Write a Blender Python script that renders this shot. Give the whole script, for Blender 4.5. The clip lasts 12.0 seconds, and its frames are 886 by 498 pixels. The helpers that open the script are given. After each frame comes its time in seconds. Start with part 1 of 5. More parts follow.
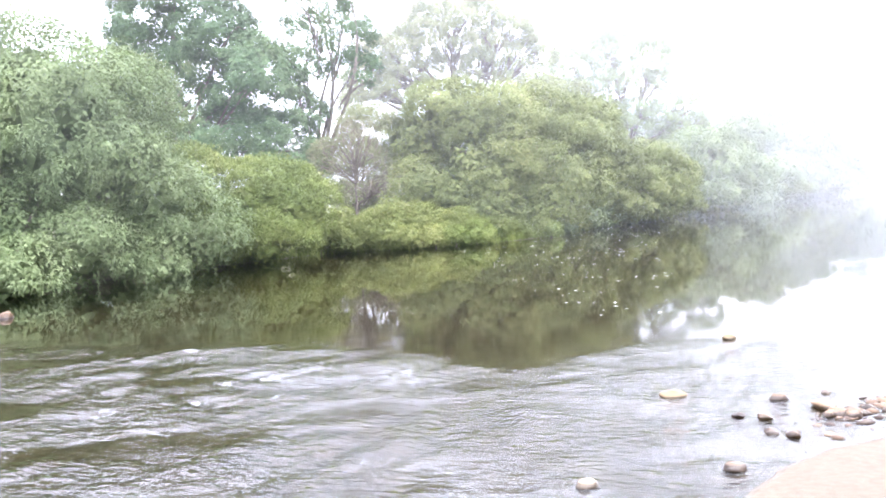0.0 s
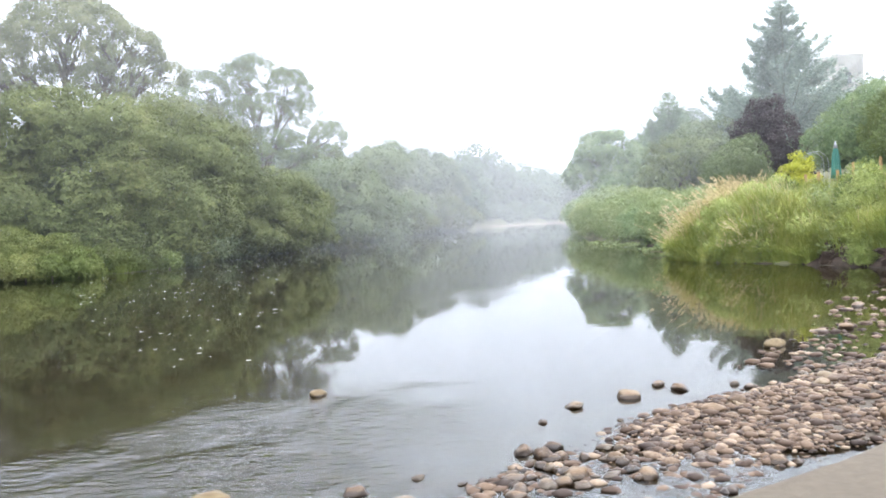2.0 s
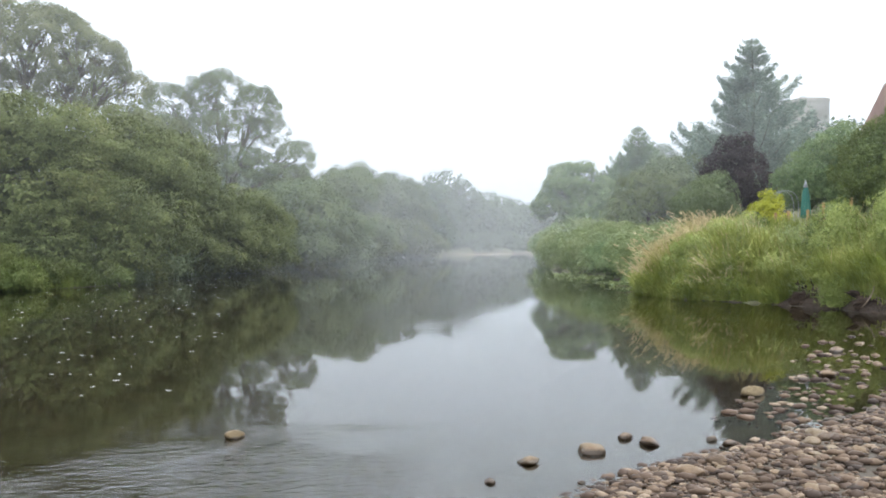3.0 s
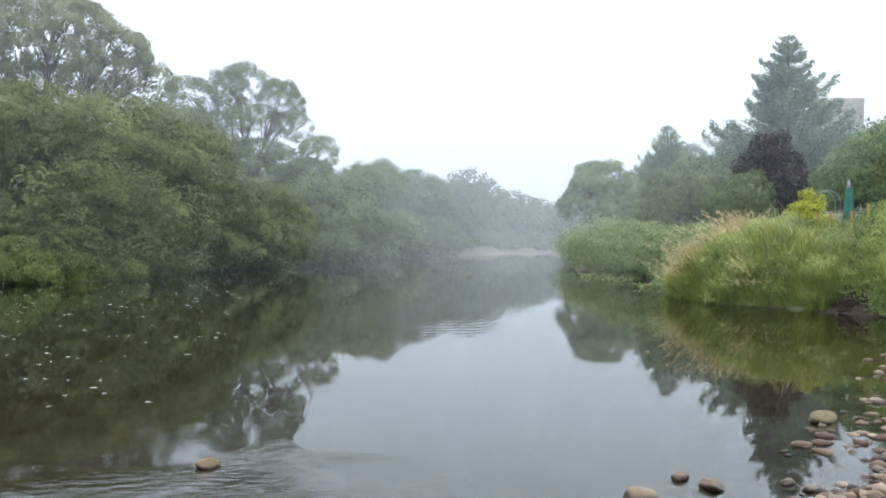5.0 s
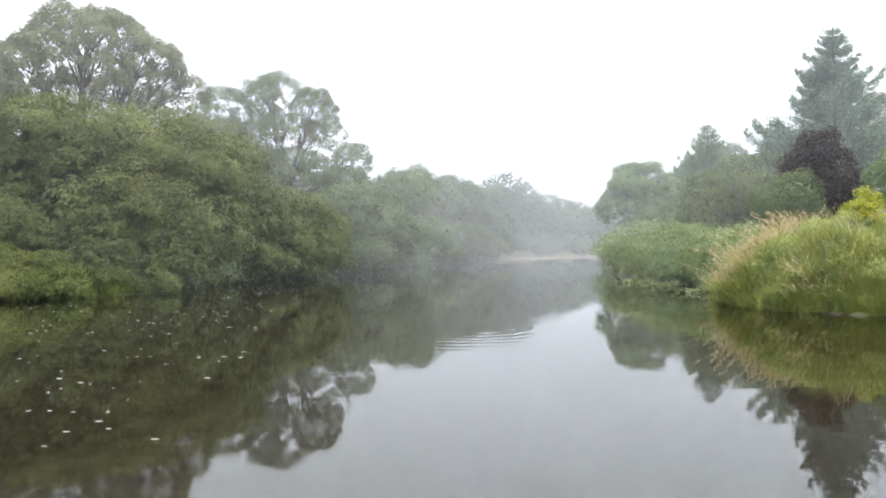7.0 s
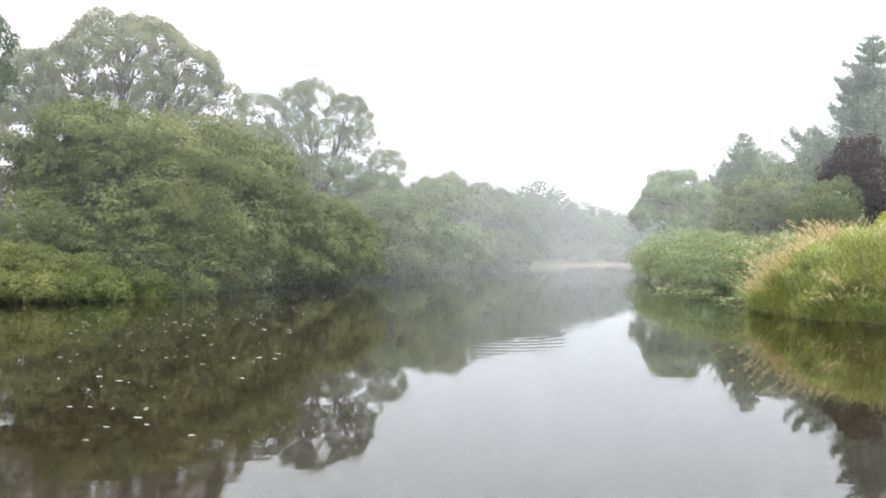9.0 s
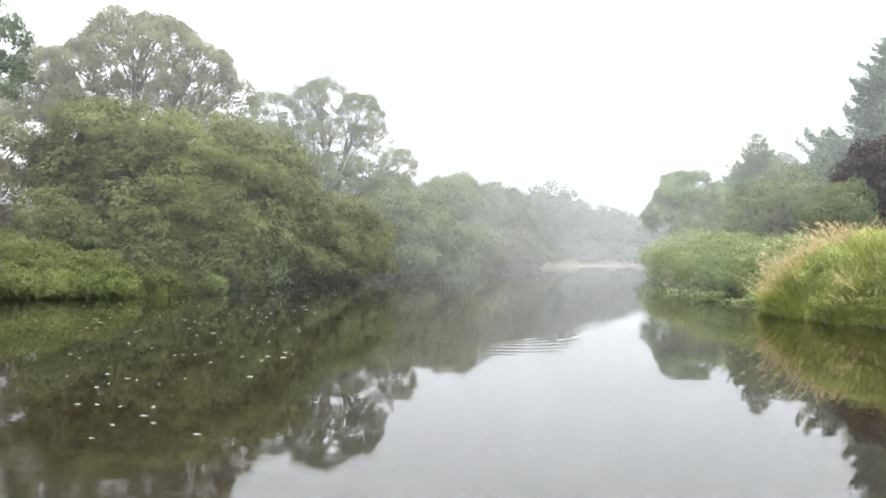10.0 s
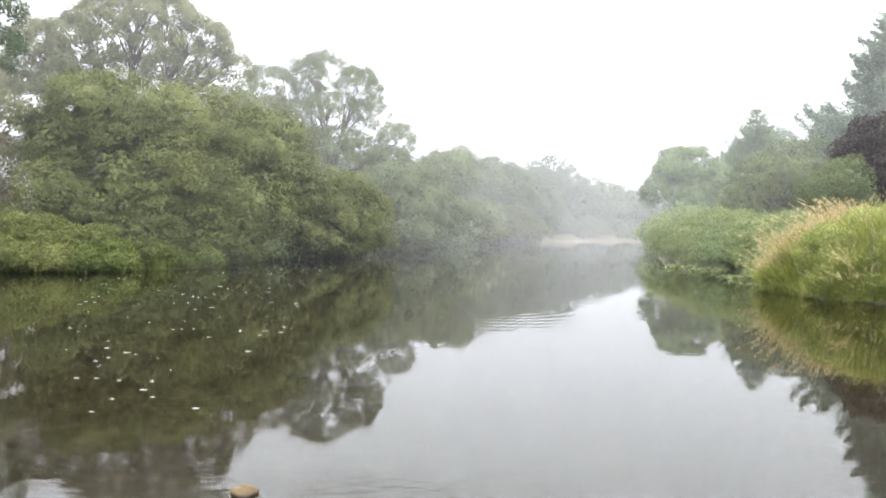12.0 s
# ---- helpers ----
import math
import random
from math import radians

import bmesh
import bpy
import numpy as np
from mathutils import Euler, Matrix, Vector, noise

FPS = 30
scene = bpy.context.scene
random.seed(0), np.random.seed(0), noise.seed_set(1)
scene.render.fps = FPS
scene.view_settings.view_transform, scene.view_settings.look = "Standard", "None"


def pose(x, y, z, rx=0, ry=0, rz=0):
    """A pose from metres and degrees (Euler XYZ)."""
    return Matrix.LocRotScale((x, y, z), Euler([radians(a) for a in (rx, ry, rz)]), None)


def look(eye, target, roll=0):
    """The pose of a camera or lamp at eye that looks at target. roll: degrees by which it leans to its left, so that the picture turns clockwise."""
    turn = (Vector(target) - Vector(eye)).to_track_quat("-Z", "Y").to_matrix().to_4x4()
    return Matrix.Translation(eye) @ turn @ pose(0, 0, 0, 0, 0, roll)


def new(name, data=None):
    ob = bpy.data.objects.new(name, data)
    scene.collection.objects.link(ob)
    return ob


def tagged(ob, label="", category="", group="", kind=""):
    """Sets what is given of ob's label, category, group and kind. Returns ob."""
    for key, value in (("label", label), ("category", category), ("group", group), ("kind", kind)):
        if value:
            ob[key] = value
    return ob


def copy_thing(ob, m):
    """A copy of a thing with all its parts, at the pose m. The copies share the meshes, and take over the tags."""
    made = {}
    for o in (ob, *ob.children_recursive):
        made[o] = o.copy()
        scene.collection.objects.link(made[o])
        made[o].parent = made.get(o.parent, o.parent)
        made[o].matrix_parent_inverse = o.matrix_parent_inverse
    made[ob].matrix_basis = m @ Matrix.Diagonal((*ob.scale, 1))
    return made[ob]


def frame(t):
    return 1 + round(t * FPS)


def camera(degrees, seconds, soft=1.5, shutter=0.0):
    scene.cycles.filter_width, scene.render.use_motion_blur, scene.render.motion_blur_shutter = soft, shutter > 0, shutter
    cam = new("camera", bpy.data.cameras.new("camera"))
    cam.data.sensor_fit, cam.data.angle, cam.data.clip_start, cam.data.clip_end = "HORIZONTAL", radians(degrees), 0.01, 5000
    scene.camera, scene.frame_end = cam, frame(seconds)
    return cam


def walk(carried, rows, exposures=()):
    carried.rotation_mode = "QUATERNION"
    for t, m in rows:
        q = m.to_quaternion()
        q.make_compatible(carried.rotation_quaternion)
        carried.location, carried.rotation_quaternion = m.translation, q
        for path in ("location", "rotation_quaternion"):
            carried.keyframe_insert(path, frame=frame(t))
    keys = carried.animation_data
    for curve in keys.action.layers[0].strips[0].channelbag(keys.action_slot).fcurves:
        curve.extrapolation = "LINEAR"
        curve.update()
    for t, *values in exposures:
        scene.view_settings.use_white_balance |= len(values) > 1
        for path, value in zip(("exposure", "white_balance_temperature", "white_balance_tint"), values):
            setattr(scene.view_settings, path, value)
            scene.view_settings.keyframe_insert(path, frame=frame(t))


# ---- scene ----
cam = camera(54.0, 12.0, 1.8)
MIST = ((15.5, 0.022), (36, 0.026), (58, 0.095), (80, 0.07), (104, 0.11), (130, 0.12), (154, 0.11))
EXPOSURES = [(0, 1.78, 6050, 20), (1.0, 1.4, 5980, 17), (1.7, 1.06, 6050, 14), (2.1, 0.56, 6200, 11), (2.5, 0.22, 6300, 9), (4.5, -0.2, 6000, 7), (5.0, -0.1, 6000, 7),
             (5.6, -0.03, 6200, 8), (6.2, 0.28, 6450, 10), (6.55, 0.4, 6450, 10), (7.0, 0.14, 6450, 10), (9.0, 0.4, 6650, 11), (12.0, 0.52, 6700, 11)]
PATH = [
    (0, (-0.688, -5.978, 1.941), (-1.401, -4.112, 1.845), -3.8),
    (0.5, (-0.74, -5.204, 1.857), (-1.215, -3.266, 1.722), -6.5),
    (1, (-0.635, -4.37, 1.712), (-0.885, -2.392, 1.559), -4.0),
    (1.5, (-0.468, -3.93, 1.796), (-0.76, -1.963, 1.582), -2.8),
    (2, (-0.311, -3.198, 1.749), (-0.228, -1.201, 1.681), -2.7),
    (2.5, (-0.155, -2.581, 1.71), (0.017, -0.589, 1.713), -0.2),
    (4.5, (0.06, -1.084, 1.663), (0.143, 0.913, 1.599), -1.8),
    (5, (0.1, -0.777, 1.658), (0.205, 1.22, 1.647), 0.3),
    (5.5, (0.143, -0.42, 1.651), (0.11, 1.58, 1.654), -0.2),
    (6, (0.215, -0.227, 1.695), (0.123, 1.771, 1.698), -0.6),
    (6.5, (0.227, 0.025, 1.688), (0.216, 2.025, 1.692), 0.9),
    (7, (0.147, 0.264, 1.736), (0.168, 2.264, 1.738), -0.7),
    (9, (0.151, 0.157, 1.698), (0.097, 2.156, 1.716), -0.2),
    (9.5, (0.158, 0.131, 1.724), (0.083, 2.129, 1.743), -0.2),
    (10, (0.198, 0.189, 1.714), (0.117, 2.187, 1.73), 0.2),
    (10.5, (0.193, 0.128, 1.708), (0.099, 2.126, 1.72), 0.2),
    (11, (0.223, 0.147, 1.689), (0.126, 2.145, 1.7), 0.1),
    (11.5, (0.25, 0.159, 1.7), (0.151, 2.156, 1.704), 0.2),
    (12, (0.203, 0.163, 1.729), (0.127, 2.162, 1.687), 0.4),
]
walk(cam, [(t, look(eye, goal, roll)) for t, eye, goal, roll in PATH], EXPOSURES)

# ---- world and sun ----
world = bpy.data.worlds.new("misty_sky")
scene.world = world
world.use_nodes = True
wn, wl = world.node_tree.nodes, world.node_tree.links
sky = wn.new("ShaderNodeTexSky")
sky.sky_type = "NISHITA"
sky.sun_disc = False
sky.sun_elevation = radians(62)
sky.sun_rotation = radians(75)
sky.dust_density = 6.0
veil = wn.new("ShaderNodeMix")
veil.data_type = "RGBA"
veil.inputs[0].default_value = 0.9
wl.new(sky.outputs[0], veil.inputs[6])
veil.inputs[7].default_value = (22.6, 23.6, 25.2, 1)
# the mist greys the sky towards the horizon
facing = wn.new("ShaderNodeTexCoord")
rise = wn.new("ShaderNodeSeparateXYZ")
wl.new(facing.outputs["Generated"], rise.inputs[0])
grey = wn.new("ShaderNodeValToRGB")
grey.color_ramp.elements[0].position, grey.color_ramp.elements[0].color = 0.0, (0.47, 0.49, 0.51, 1)
grey.color_ramp.elements[1].position, grey.color_ramp.elements[1].color = 0.55, (1.18, 1.18, 1.18, 1)
for p, c in ((0.1, 0.60), (0.2, 0.77), (0.3, 0.94)):
    grey.color_ramp.elements.new(p).color = (c * 0.985, c, c * 1.01, 1)
wl.new(rise.outputs[2], grey.inputs[0])
dim = wn.new("ShaderNodeMix")
dim.data_type, dim.blend_type = "RGBA", "MULTIPLY"
dim.inputs[0].default_value = 1.0
wl.new(veil.outputs[2], dim.inputs[6])
wl.new(grey.outputs[0], dim.inputs[7])
wl.new(dim.outputs[2], wn["Background"].inputs[0])
wn["Background"].inputs[1].default_value = 0.1

sun_data = bpy.data.lights.new("sun", "SUN")
sun_data.energy = 2.2
sun_data.angle = radians(18)
sun_data.color = (1.0, 0.95, 0.88)
sun = new("sun", sun_data)
sun.matrix_world = look((22, 6, 44), (0, 0, 0))

# ---- materials ----
def material(name):
    m = bpy.data.materials.new(name)
    m.use_nodes = True
    nt = m.node_tree
    for n in list(nt.nodes):
        nt.nodes.remove(n)
    out = nt.nodes.new("ShaderNodeOutputMaterial")
    return m, nt, out


def ramp_node(nt, stops):
    r = nt.nodes.new("ShaderNodeValToRGB")
    els = r.color_ramp.elements
    while len(els) < len(stops):
        els.new(0.5)
    for e, (p, c) in zip(els, stops):
        e.position, e.color = p, (*c, 1)
    return r


def noise_node(nt, scale, detail=4, vector=None, rough=0.55):
    n = nt.nodes.new("ShaderNodeTexNoise")
    n.inputs["Scale"].default_value = scale
    n.inputs["Detail"].default_value = detail
    n.inputs["Roughness"].default_value = rough
    if vector is not None:
        nt.links.new(vector, n.inputs["Vector"])
    return n


def math_node(nt, op, a, b):
    n = nt.nodes.new("ShaderNodeMath")
    n.operation = op
    for i, v in enumerate((a, b)):
        if isinstance(v, (int, float)):
            n.inputs[i].default_value = v
        else:
            nt.links.new(v, n.inputs[i])
    return n.outputs[0]


def mix_color(nt, fac, a, b, blend="MIX"):
    n = nt.nodes.new("ShaderNodeMix")
    n.data_type, n.blend_type = "RGBA", blend
    for i, v in ((0, fac), (6, a), (7, b)):
        if isinstance(v, (int, float)):
            n.inputs[i].default_value = v
        elif isinstance(v, tuple):
            n.inputs[i].default_value = (*v, 1)
        else:
            nt.links.new(v, n.inputs[i])
    return n.outputs[2]


def leaf_material(name, dark, mid, light, patch=0.35, through_light=0.16):
    """Leaves: each one its own tint, with broad patches of darker and lighter tone."""
    m, nt, out = material(name)
    geo = nt.nodes.new("ShaderNodeNewGeometry")
    big = noise_node(nt, patch, 3, geo.outputs["Position"])
    fine = noise_node(nt, patch * 6, 2, geo.outputs["Position"])
    both = math_node(nt, "ADD", math_node(nt, "MULTIPLY", big.outputs[0], 1.3), math_node(nt, "MULTIPLY", fine.outputs[0], 0.7))
    v = math_node(nt, "ADD", math_node(nt, "MULTIPLY", geo.outputs["Random Per Island"], 0.2), math_node(nt, "SUBTRACT", both, 0.6))
    col = ramp_node(nt, [(0.0, dark), (0.5, mid), (1.0, light)])
    nt.links.new(v, col.inputs[0])
    p = nt.nodes.new("ShaderNodeBsdfPrincipled")
    nt.links.new(col.outputs[0], p.inputs["Base Color"])
    p.inputs["Roughness"].default_value = 0.55
    p.inputs["Specular IOR Level"].default_value = 0.15
    tr = nt.nodes.new("ShaderNodeBsdfTranslucent")
    nt.links.new(mix_color(nt, 1.0, col.outputs[0], (1.25, 1.3, 0.7), "MULTIPLY"), tr.inputs[0])
    mx = nt.nodes.new("ShaderNodeMixShader")
    mx.inputs[0].default_value = through_light
    nt.links.new(p.outputs[0], mx.inputs[1])
    nt.links.new(tr.outputs[0], mx.inputs[2])
    nt.links.new(mx.outputs[0], out.inputs[0])
    return m


def surface(name, stops, scale, rough=0.85, bump=0.4, fine=30.0, bump_dist=0.02, spread=0.12, objects_vary=0.0, wet_below=None):
    """A rough mineral or wood surface: stains at one scale, grain at another."""
    m, nt, out = material(name)
    geo = nt.nodes.new("ShaderNodeNewGeometry")
    big = noise_node(nt, scale, 5, geo.outputs["Position"])
    small = noise_node(nt, fine, 5, geo.outputs["Position"], 0.65)
    v = math_node(nt, "ADD", math_node(nt, "MULTIPLY", big.outputs[0], 0.7), math_node(nt, "MULTIPLY", small.outputs[0], 0.3))
    if objects_vary:
        info = nt.nodes.new("ShaderNodeObjectInfo")
        v = math_node(nt, "ADD", v, math_node(nt, "MULTIPLY", math_node(nt, "SUBTRACT", info.outputs["Random"], 0.5), objects_vary))
    col = ramp_node(nt, [(0.5 + (p - 0.5) * 2 * spread * 2.2, c) for p, c in stops])
    nt.links.new(v, col.inputs[0])
    p = nt.nodes.new("ShaderNodeBsdfPrincipled")
    p.inputs["Roughness"].default_value = rough
    base = col.outputs[0]
    if wet_below is not None:
        sep = nt.nodes.new("ShaderNodeSeparateXYZ")
        nt.links.new(geo.outputs["Position"], sep.inputs[0])
        mr = nt.nodes.new("ShaderNodeMapRange")
        nt.links.new(math_node(nt, "ADD", sep.outputs[2], math_node(nt, "MULTIPLY", small.outputs[0], 0.03)), mr.inputs[0])
        mr.inputs[1].default_value, mr.inputs[2].default_value = wet_below, wet_below + 0.02
        base = mix_color(nt, mr.outputs[0], mix_color(nt, 1.0, base, (0.3, 0.27, 0.22), "MULTIPLY"), base)
        wr = nt.nodes.new("ShaderNodeMapRange")
        nt.links.new(mr.outputs[0], wr.inputs[0])
        wr.inputs[3].default_value, wr.inputs[4].default_value = 0.42, rough
        nt.links.new(wr.outputs[0], p.inputs["Roughness"])
    nt.links.new(base, p.inputs["Base Color"])
    b = nt.nodes.new("ShaderNodeBump")
    b.inputs["Strength"].default_value = bump
    b.inputs["Distance"].default_value = bump_dist
    nt.links.new(v, b.inputs["Height"])
    nt.links.new(b.outputs[0], p.inputs["Normal"])
    nt.links.new(p.outputs[0], out.inputs[0])
    return m


MAT_WILLOW = leaf_material("willow_leaves", (0.036, 0.052, 0.018), (0.116, 0.136, 0.046), (0.250, 0.262, 0.095), 0.26)
MAT_SILVER = leaf_material("silver_willow_leaves", (0.044, 0.068, 0.029), (0.100, 0.134, 0.059), (0.190, 0.230, 0.115), 0.4)
MAT_GOLD = leaf_material("young_willow_leaves", (0.046, 0.068, 0.021), (0.102, 0.130, 0.038), (0.196, 0.220, 0.076), 0.5)
MAT_DARK = leaf_material("alder_leaves", (0.030, 0.056, 0.026), (0.067, 0.110, 0.047), (0.125, 0.175, 0.075), 0.3)
MAT_SYC = leaf_material("sycamore_leaves", (0.088, 0.099, 0.053), (0.172, 0.184, 0.094), (0.280, 0.282, 0.158), 0.3)
MAT_ASH = leaf_material("ash_leaves", (0.066, 0.090, 0.042), (0.125, 0.156, 0.074), (0.200, 0.230, 0.115), 0.3)
MAT_BUSH = leaf_material("bank_bush_leaves", (0.090, 0.120, 0.052), (0.200, 0.240, 0.110), (0.350, 0.375, 0.210), 0.6)
MAT_HEDGE = leaf_material("garden_leaves", (0.070, 0.105, 0.050), (0.165, 0.225, 0.105), (0.310, 0.365, 0.190), 0.8)
MAT_CEDAR = leaf_material("blue_cedar_needles", (0.100, 0.140, 0.118), (0.200, 0.258, 0.222), (0.330, 0.395, 0.340), 0.4, 0.15)
MAT_CONIFER = leaf_material("conifer_needles", (0.075, 0.118, 0.070), (0.160, 0.222, 0.130), (0.270, 0.330, 0.200), 0.4, 0.15)
MAT_PURPLE = leaf_material("purple_leaves", (0.012, 0.008, 0.010), (0.028, 0.018, 0.021), (0.055, 0.038, 0.040), 0.5)
MAT_YELLOW = leaf_material("yellow_leaves", (0.150, 0.170, 0.020), (0.340, 0.350, 0.032), (0.560, 0.540, 0.070), 0.8)
MAT_GRASS = leaf_material("bank_grass_blades", (0.094, 0.124, 0.030), (0.236, 0.264, 0.069), (0.445, 0.420, 0.152), 0.9)
MAT_STRAW = leaf_material("dry_reed_plumes", (0.300, 0.225, 0.132), (0.500, 0.400, 0.255), (0.690, 0.590, 0.420), 0.7)
MAT_BROWNTWIG = leaf_material("dead_twigs", (0.100, 0.085, 0.056), (0.165, 0.145, 0.098), (0.250, 0.220, 0.155), 0.7, 0.05)
MAT_SHRUB = leaf_material("fresh_willow_leaves", (0.115, 0.152, 0.044), (0.255, 0.300, 0.092), (0.430, 0.440, 0.170), 0.9)
MAT_THORN = leaf_material("thorn_leaves", (0.070, 0.078, 0.038), (0.145, 0.158, 0.078), (0.240, 0.245, 0.140), 0.5)
MAT_FAR = leaf_material("far_wood_leaves", (0.051, 0.080, 0.043), (0.090, 0.128, 0.070), (0.145, 0.189, 0.102), 0.12)

MAT_BARK = surface("bark", [(0, (0.05, 0.04, 0.03)), (0.5, (0.10, 0.085, 0.065)), (1, (0.17, 0.15, 0.12))], 1.5, 0.95, 0.6, 25)
MAT_GROUND = surface("bank_earth", [(0, (0.060, 0.064, 0.030)), (0.5, (0.105, 0.104, 0.050)), (1, (0.170, 0.152, 0.085))], 0.5, 0.95, 0.7, 9, 0.1)
MAT_BED = surface("river_bed", [(0, (0.021, 0.016, 0.011)), (0.5, (0.053, 0.040, 0.026)), (1, (0.105, 0.081, 0.054))], 2.2, 0.8, 0.8, 11, 0.06)
MAT_STONE = surface("river_stone", [(0, (0.026, 0.014, 0.007)), (0.3, (0.078, 0.046, 0.022)), (0.6, (0.145, 0.092, 0.047)), (0.8, (0.160, 0.121, 0.074)), (1, (0.34, 0.262, 0.162))], 9, 0.62, 0.8, 60, 0.015, 0.24, 0.66, 0.04)
MAT_SANDSTONE = surface("sandy_ochre_stone", [(0, (0.054, 0.036, 0.014)), (0.5, (0.122, 0.086, 0.040)), (1, (0.216, 0.167, 0.090))], 12, 0.8, 0.7, 60, 0.012, 0.16, 0.2, 0.02)
MAT_GRAVEL = surface("gravel", [(0, (0.12, 0.09, 0.07)), (0.5, (0.24, 0.19, 0.145)), (1, (0.40, 0.34, 0.28))], 6, 0.85, 0.5, 50, 0.01, 0.2)
MAT_CONCRETE = surface("slipway_concrete", [(0, (0.031, 0.024, 0.016)), (0.35, (0.061, 0.048, 0.032)), (0.6, (0.087, 0.069, 0.046)), (1, (0.170, 0.138, 0.094))], 18, 0.92, 0.8, 120, 0.008, 0.27)
MAT_EARTH = surface("bare_bank_earth", [(0, (0.014, 0.009, 0.006)), (0.5, (0.038, 0.024, 0.015)), (1, (0.085, 0.055, 0.034))], 5, 0.95, 1.0, 16, 0.12)
MAT_ROOT = surface("bare_roots", [(0, (0.09, 0.065, 0.045)), (0.5, (0.19, 0.14, 0.10)), (1, (0.32, 0.25, 0.18))], 4, 0.9, 0.4, 30)
MAT_POST = surface("fence_timber", [(0, (0.28, 0.16, 0.07)), (0.5, (0.42, 0.26, 0.12)), (1, (0.52, 0.35, 0.18))], 3, 0.8, 0.3, 30)
MAT_CLOTH = surface("green_parasol_cloth", [(0, (0.025, 0.11, 0.085)), (0.5, (0.04, 0.16, 0.125)), (1, (0.07, 0.22, 0.17))], 2, 0.8, 0.2, 40)
MAT_METAL = surface("grey_metal", [(0, (0.20, 0.21, 0.22)), (0.5, (0.30, 0.31, 0.32)), (1, (0.42, 0.43, 0.44))], 4, 0.45, 0.1, 40)
MAT_WALL = surface("cream_render", [(0, (0.40, 0.35, 0.28)), (0.5, (0.52, 0.47, 0.38)), (1, (0.60, 0.55, 0.46))], 0.8, 0.9, 0.3, 20)
MAT_TILE = surface("clay_roof_tiles", [(0, (0.13, 0.075, 0.06)), (0.5, (0.20, 0.118, 0.092)), (1, (0.28, 0.17, 0.135))], 2, 0.85, 0.4, 14, 0.03, 0.15, 0.3)
MAT_BRICK = surface("chimney_brick", [(0, (0.16, 0.08, 0.06)), (0.5, (0.26, 0.13, 0.09)), (1, (0.34, 0.19, 0.13))], 3, 0.9, 0.4, 20)
MAT_LIMESTONE = surface("old_limestone", [(0, (0.42, 0.39, 0.34)), (0.5, (0.55, 0.51, 0.45)), (1, (0.64, 0.60, 0.54))], 0.6, 0.9, 0.4, 8, 0.05)
MAT_FOAM = surface("foam", [(0, (0.6, 0.6, 0.58)), (1, (0.8, 0.8, 0.78))], 5, 0.9, 0.2, 60)


def glass_material():
    m, nt, out = material("window_glass")
    p = nt.nodes.new("ShaderNodeBsdfPrincipled")
    p.inputs["Base Color"].default_value = (0.03, 0.035, 0.04, 1)
    p.inputs["Roughness"].default_value = 0.05
    nt.links.new(p.outputs[0], out.inputs[0])
    return m


MAT_GLASS = glass_material()


def water_material():
    """Clear peaty water: a mirror by its own gloss, the bed seen through it where it is shallow."""
    m, nt, out = material("river_water")
    geo = nt.nodes.new("ShaderNodeNewGeometry")
    mp = nt.nodes.new("ShaderNodeMapping")
    nt.links.new(geo.outputs["Position"], mp.inputs[0])
    mp.inputs["Scale"].default_value = (0.5, 1.6, 1.0)
    slow = noise_node(nt, 1.6, 2, mp.outputs[0])
    mp2 = nt.nodes.new("ShaderNodeMapping")
    nt.links.new(geo.outputs["Position"], mp2.inputs[0])
    mp2.inputs["Scale"].default_value = (0.65, 1.6, 1.0)
    mp2.inputs["Rotation"].default_value = (0, 0, -0.5)
    quick = noise_node(nt, 8.0, 2, mp2.outputs[0])
    lively = nt.nodes.new("ShaderNodeAttribute")
    lively.attribute_name = "riffle"
    h = math_node(nt, "ADD", math_node(nt, "MULTIPLY", slow.outputs[0], 0.0008),
                  math_node(nt, "MULTIPLY", math_node(nt, "MULTIPLY", quick.outputs[0], lively.outputs["Fac"]), 0.034))
    b = nt.nodes.new("ShaderNodeBump")
    b.inputs["Strength"].default_value = 1.0
    b.inputs["Distance"].default_value = 1.0
    nt.links.new(h, b.inputs["Height"])
    gl = nt.nodes.new("ShaderNodeBsdfGlossy")
    gl.inputs["Roughness"].default_value = 0.012
    gl.inputs["Color"].default_value = (0.97, 0.98, 0.99, 1)
    nt.links.new(b.outputs[0], gl.inputs["Normal"])
    tr = nt.nodes.new("ShaderNodeBsdfTransparent")
    tr.inputs[0].default_value = (0.48, 0.45, 0.34, 1)
    fr = nt.nodes.new("ShaderNodeFresnel")
    fr.inputs["IOR"].default_value = 1.34
    nt.links.new(b.outputs[0], fr.inputs["Normal"])
    mx = nt.nodes.new("ShaderNodeMixShader")
    nt.links.new(fr.outputs[0], mx.inputs[0])
    nt.links.new(tr.outputs[0], mx.inputs[1])
    nt.links.new(gl.outputs[0], mx.inputs[2])
    nt.links.new(mx.outputs[0], out.inputs[0])
    return m


MAT_WATER = water_material()


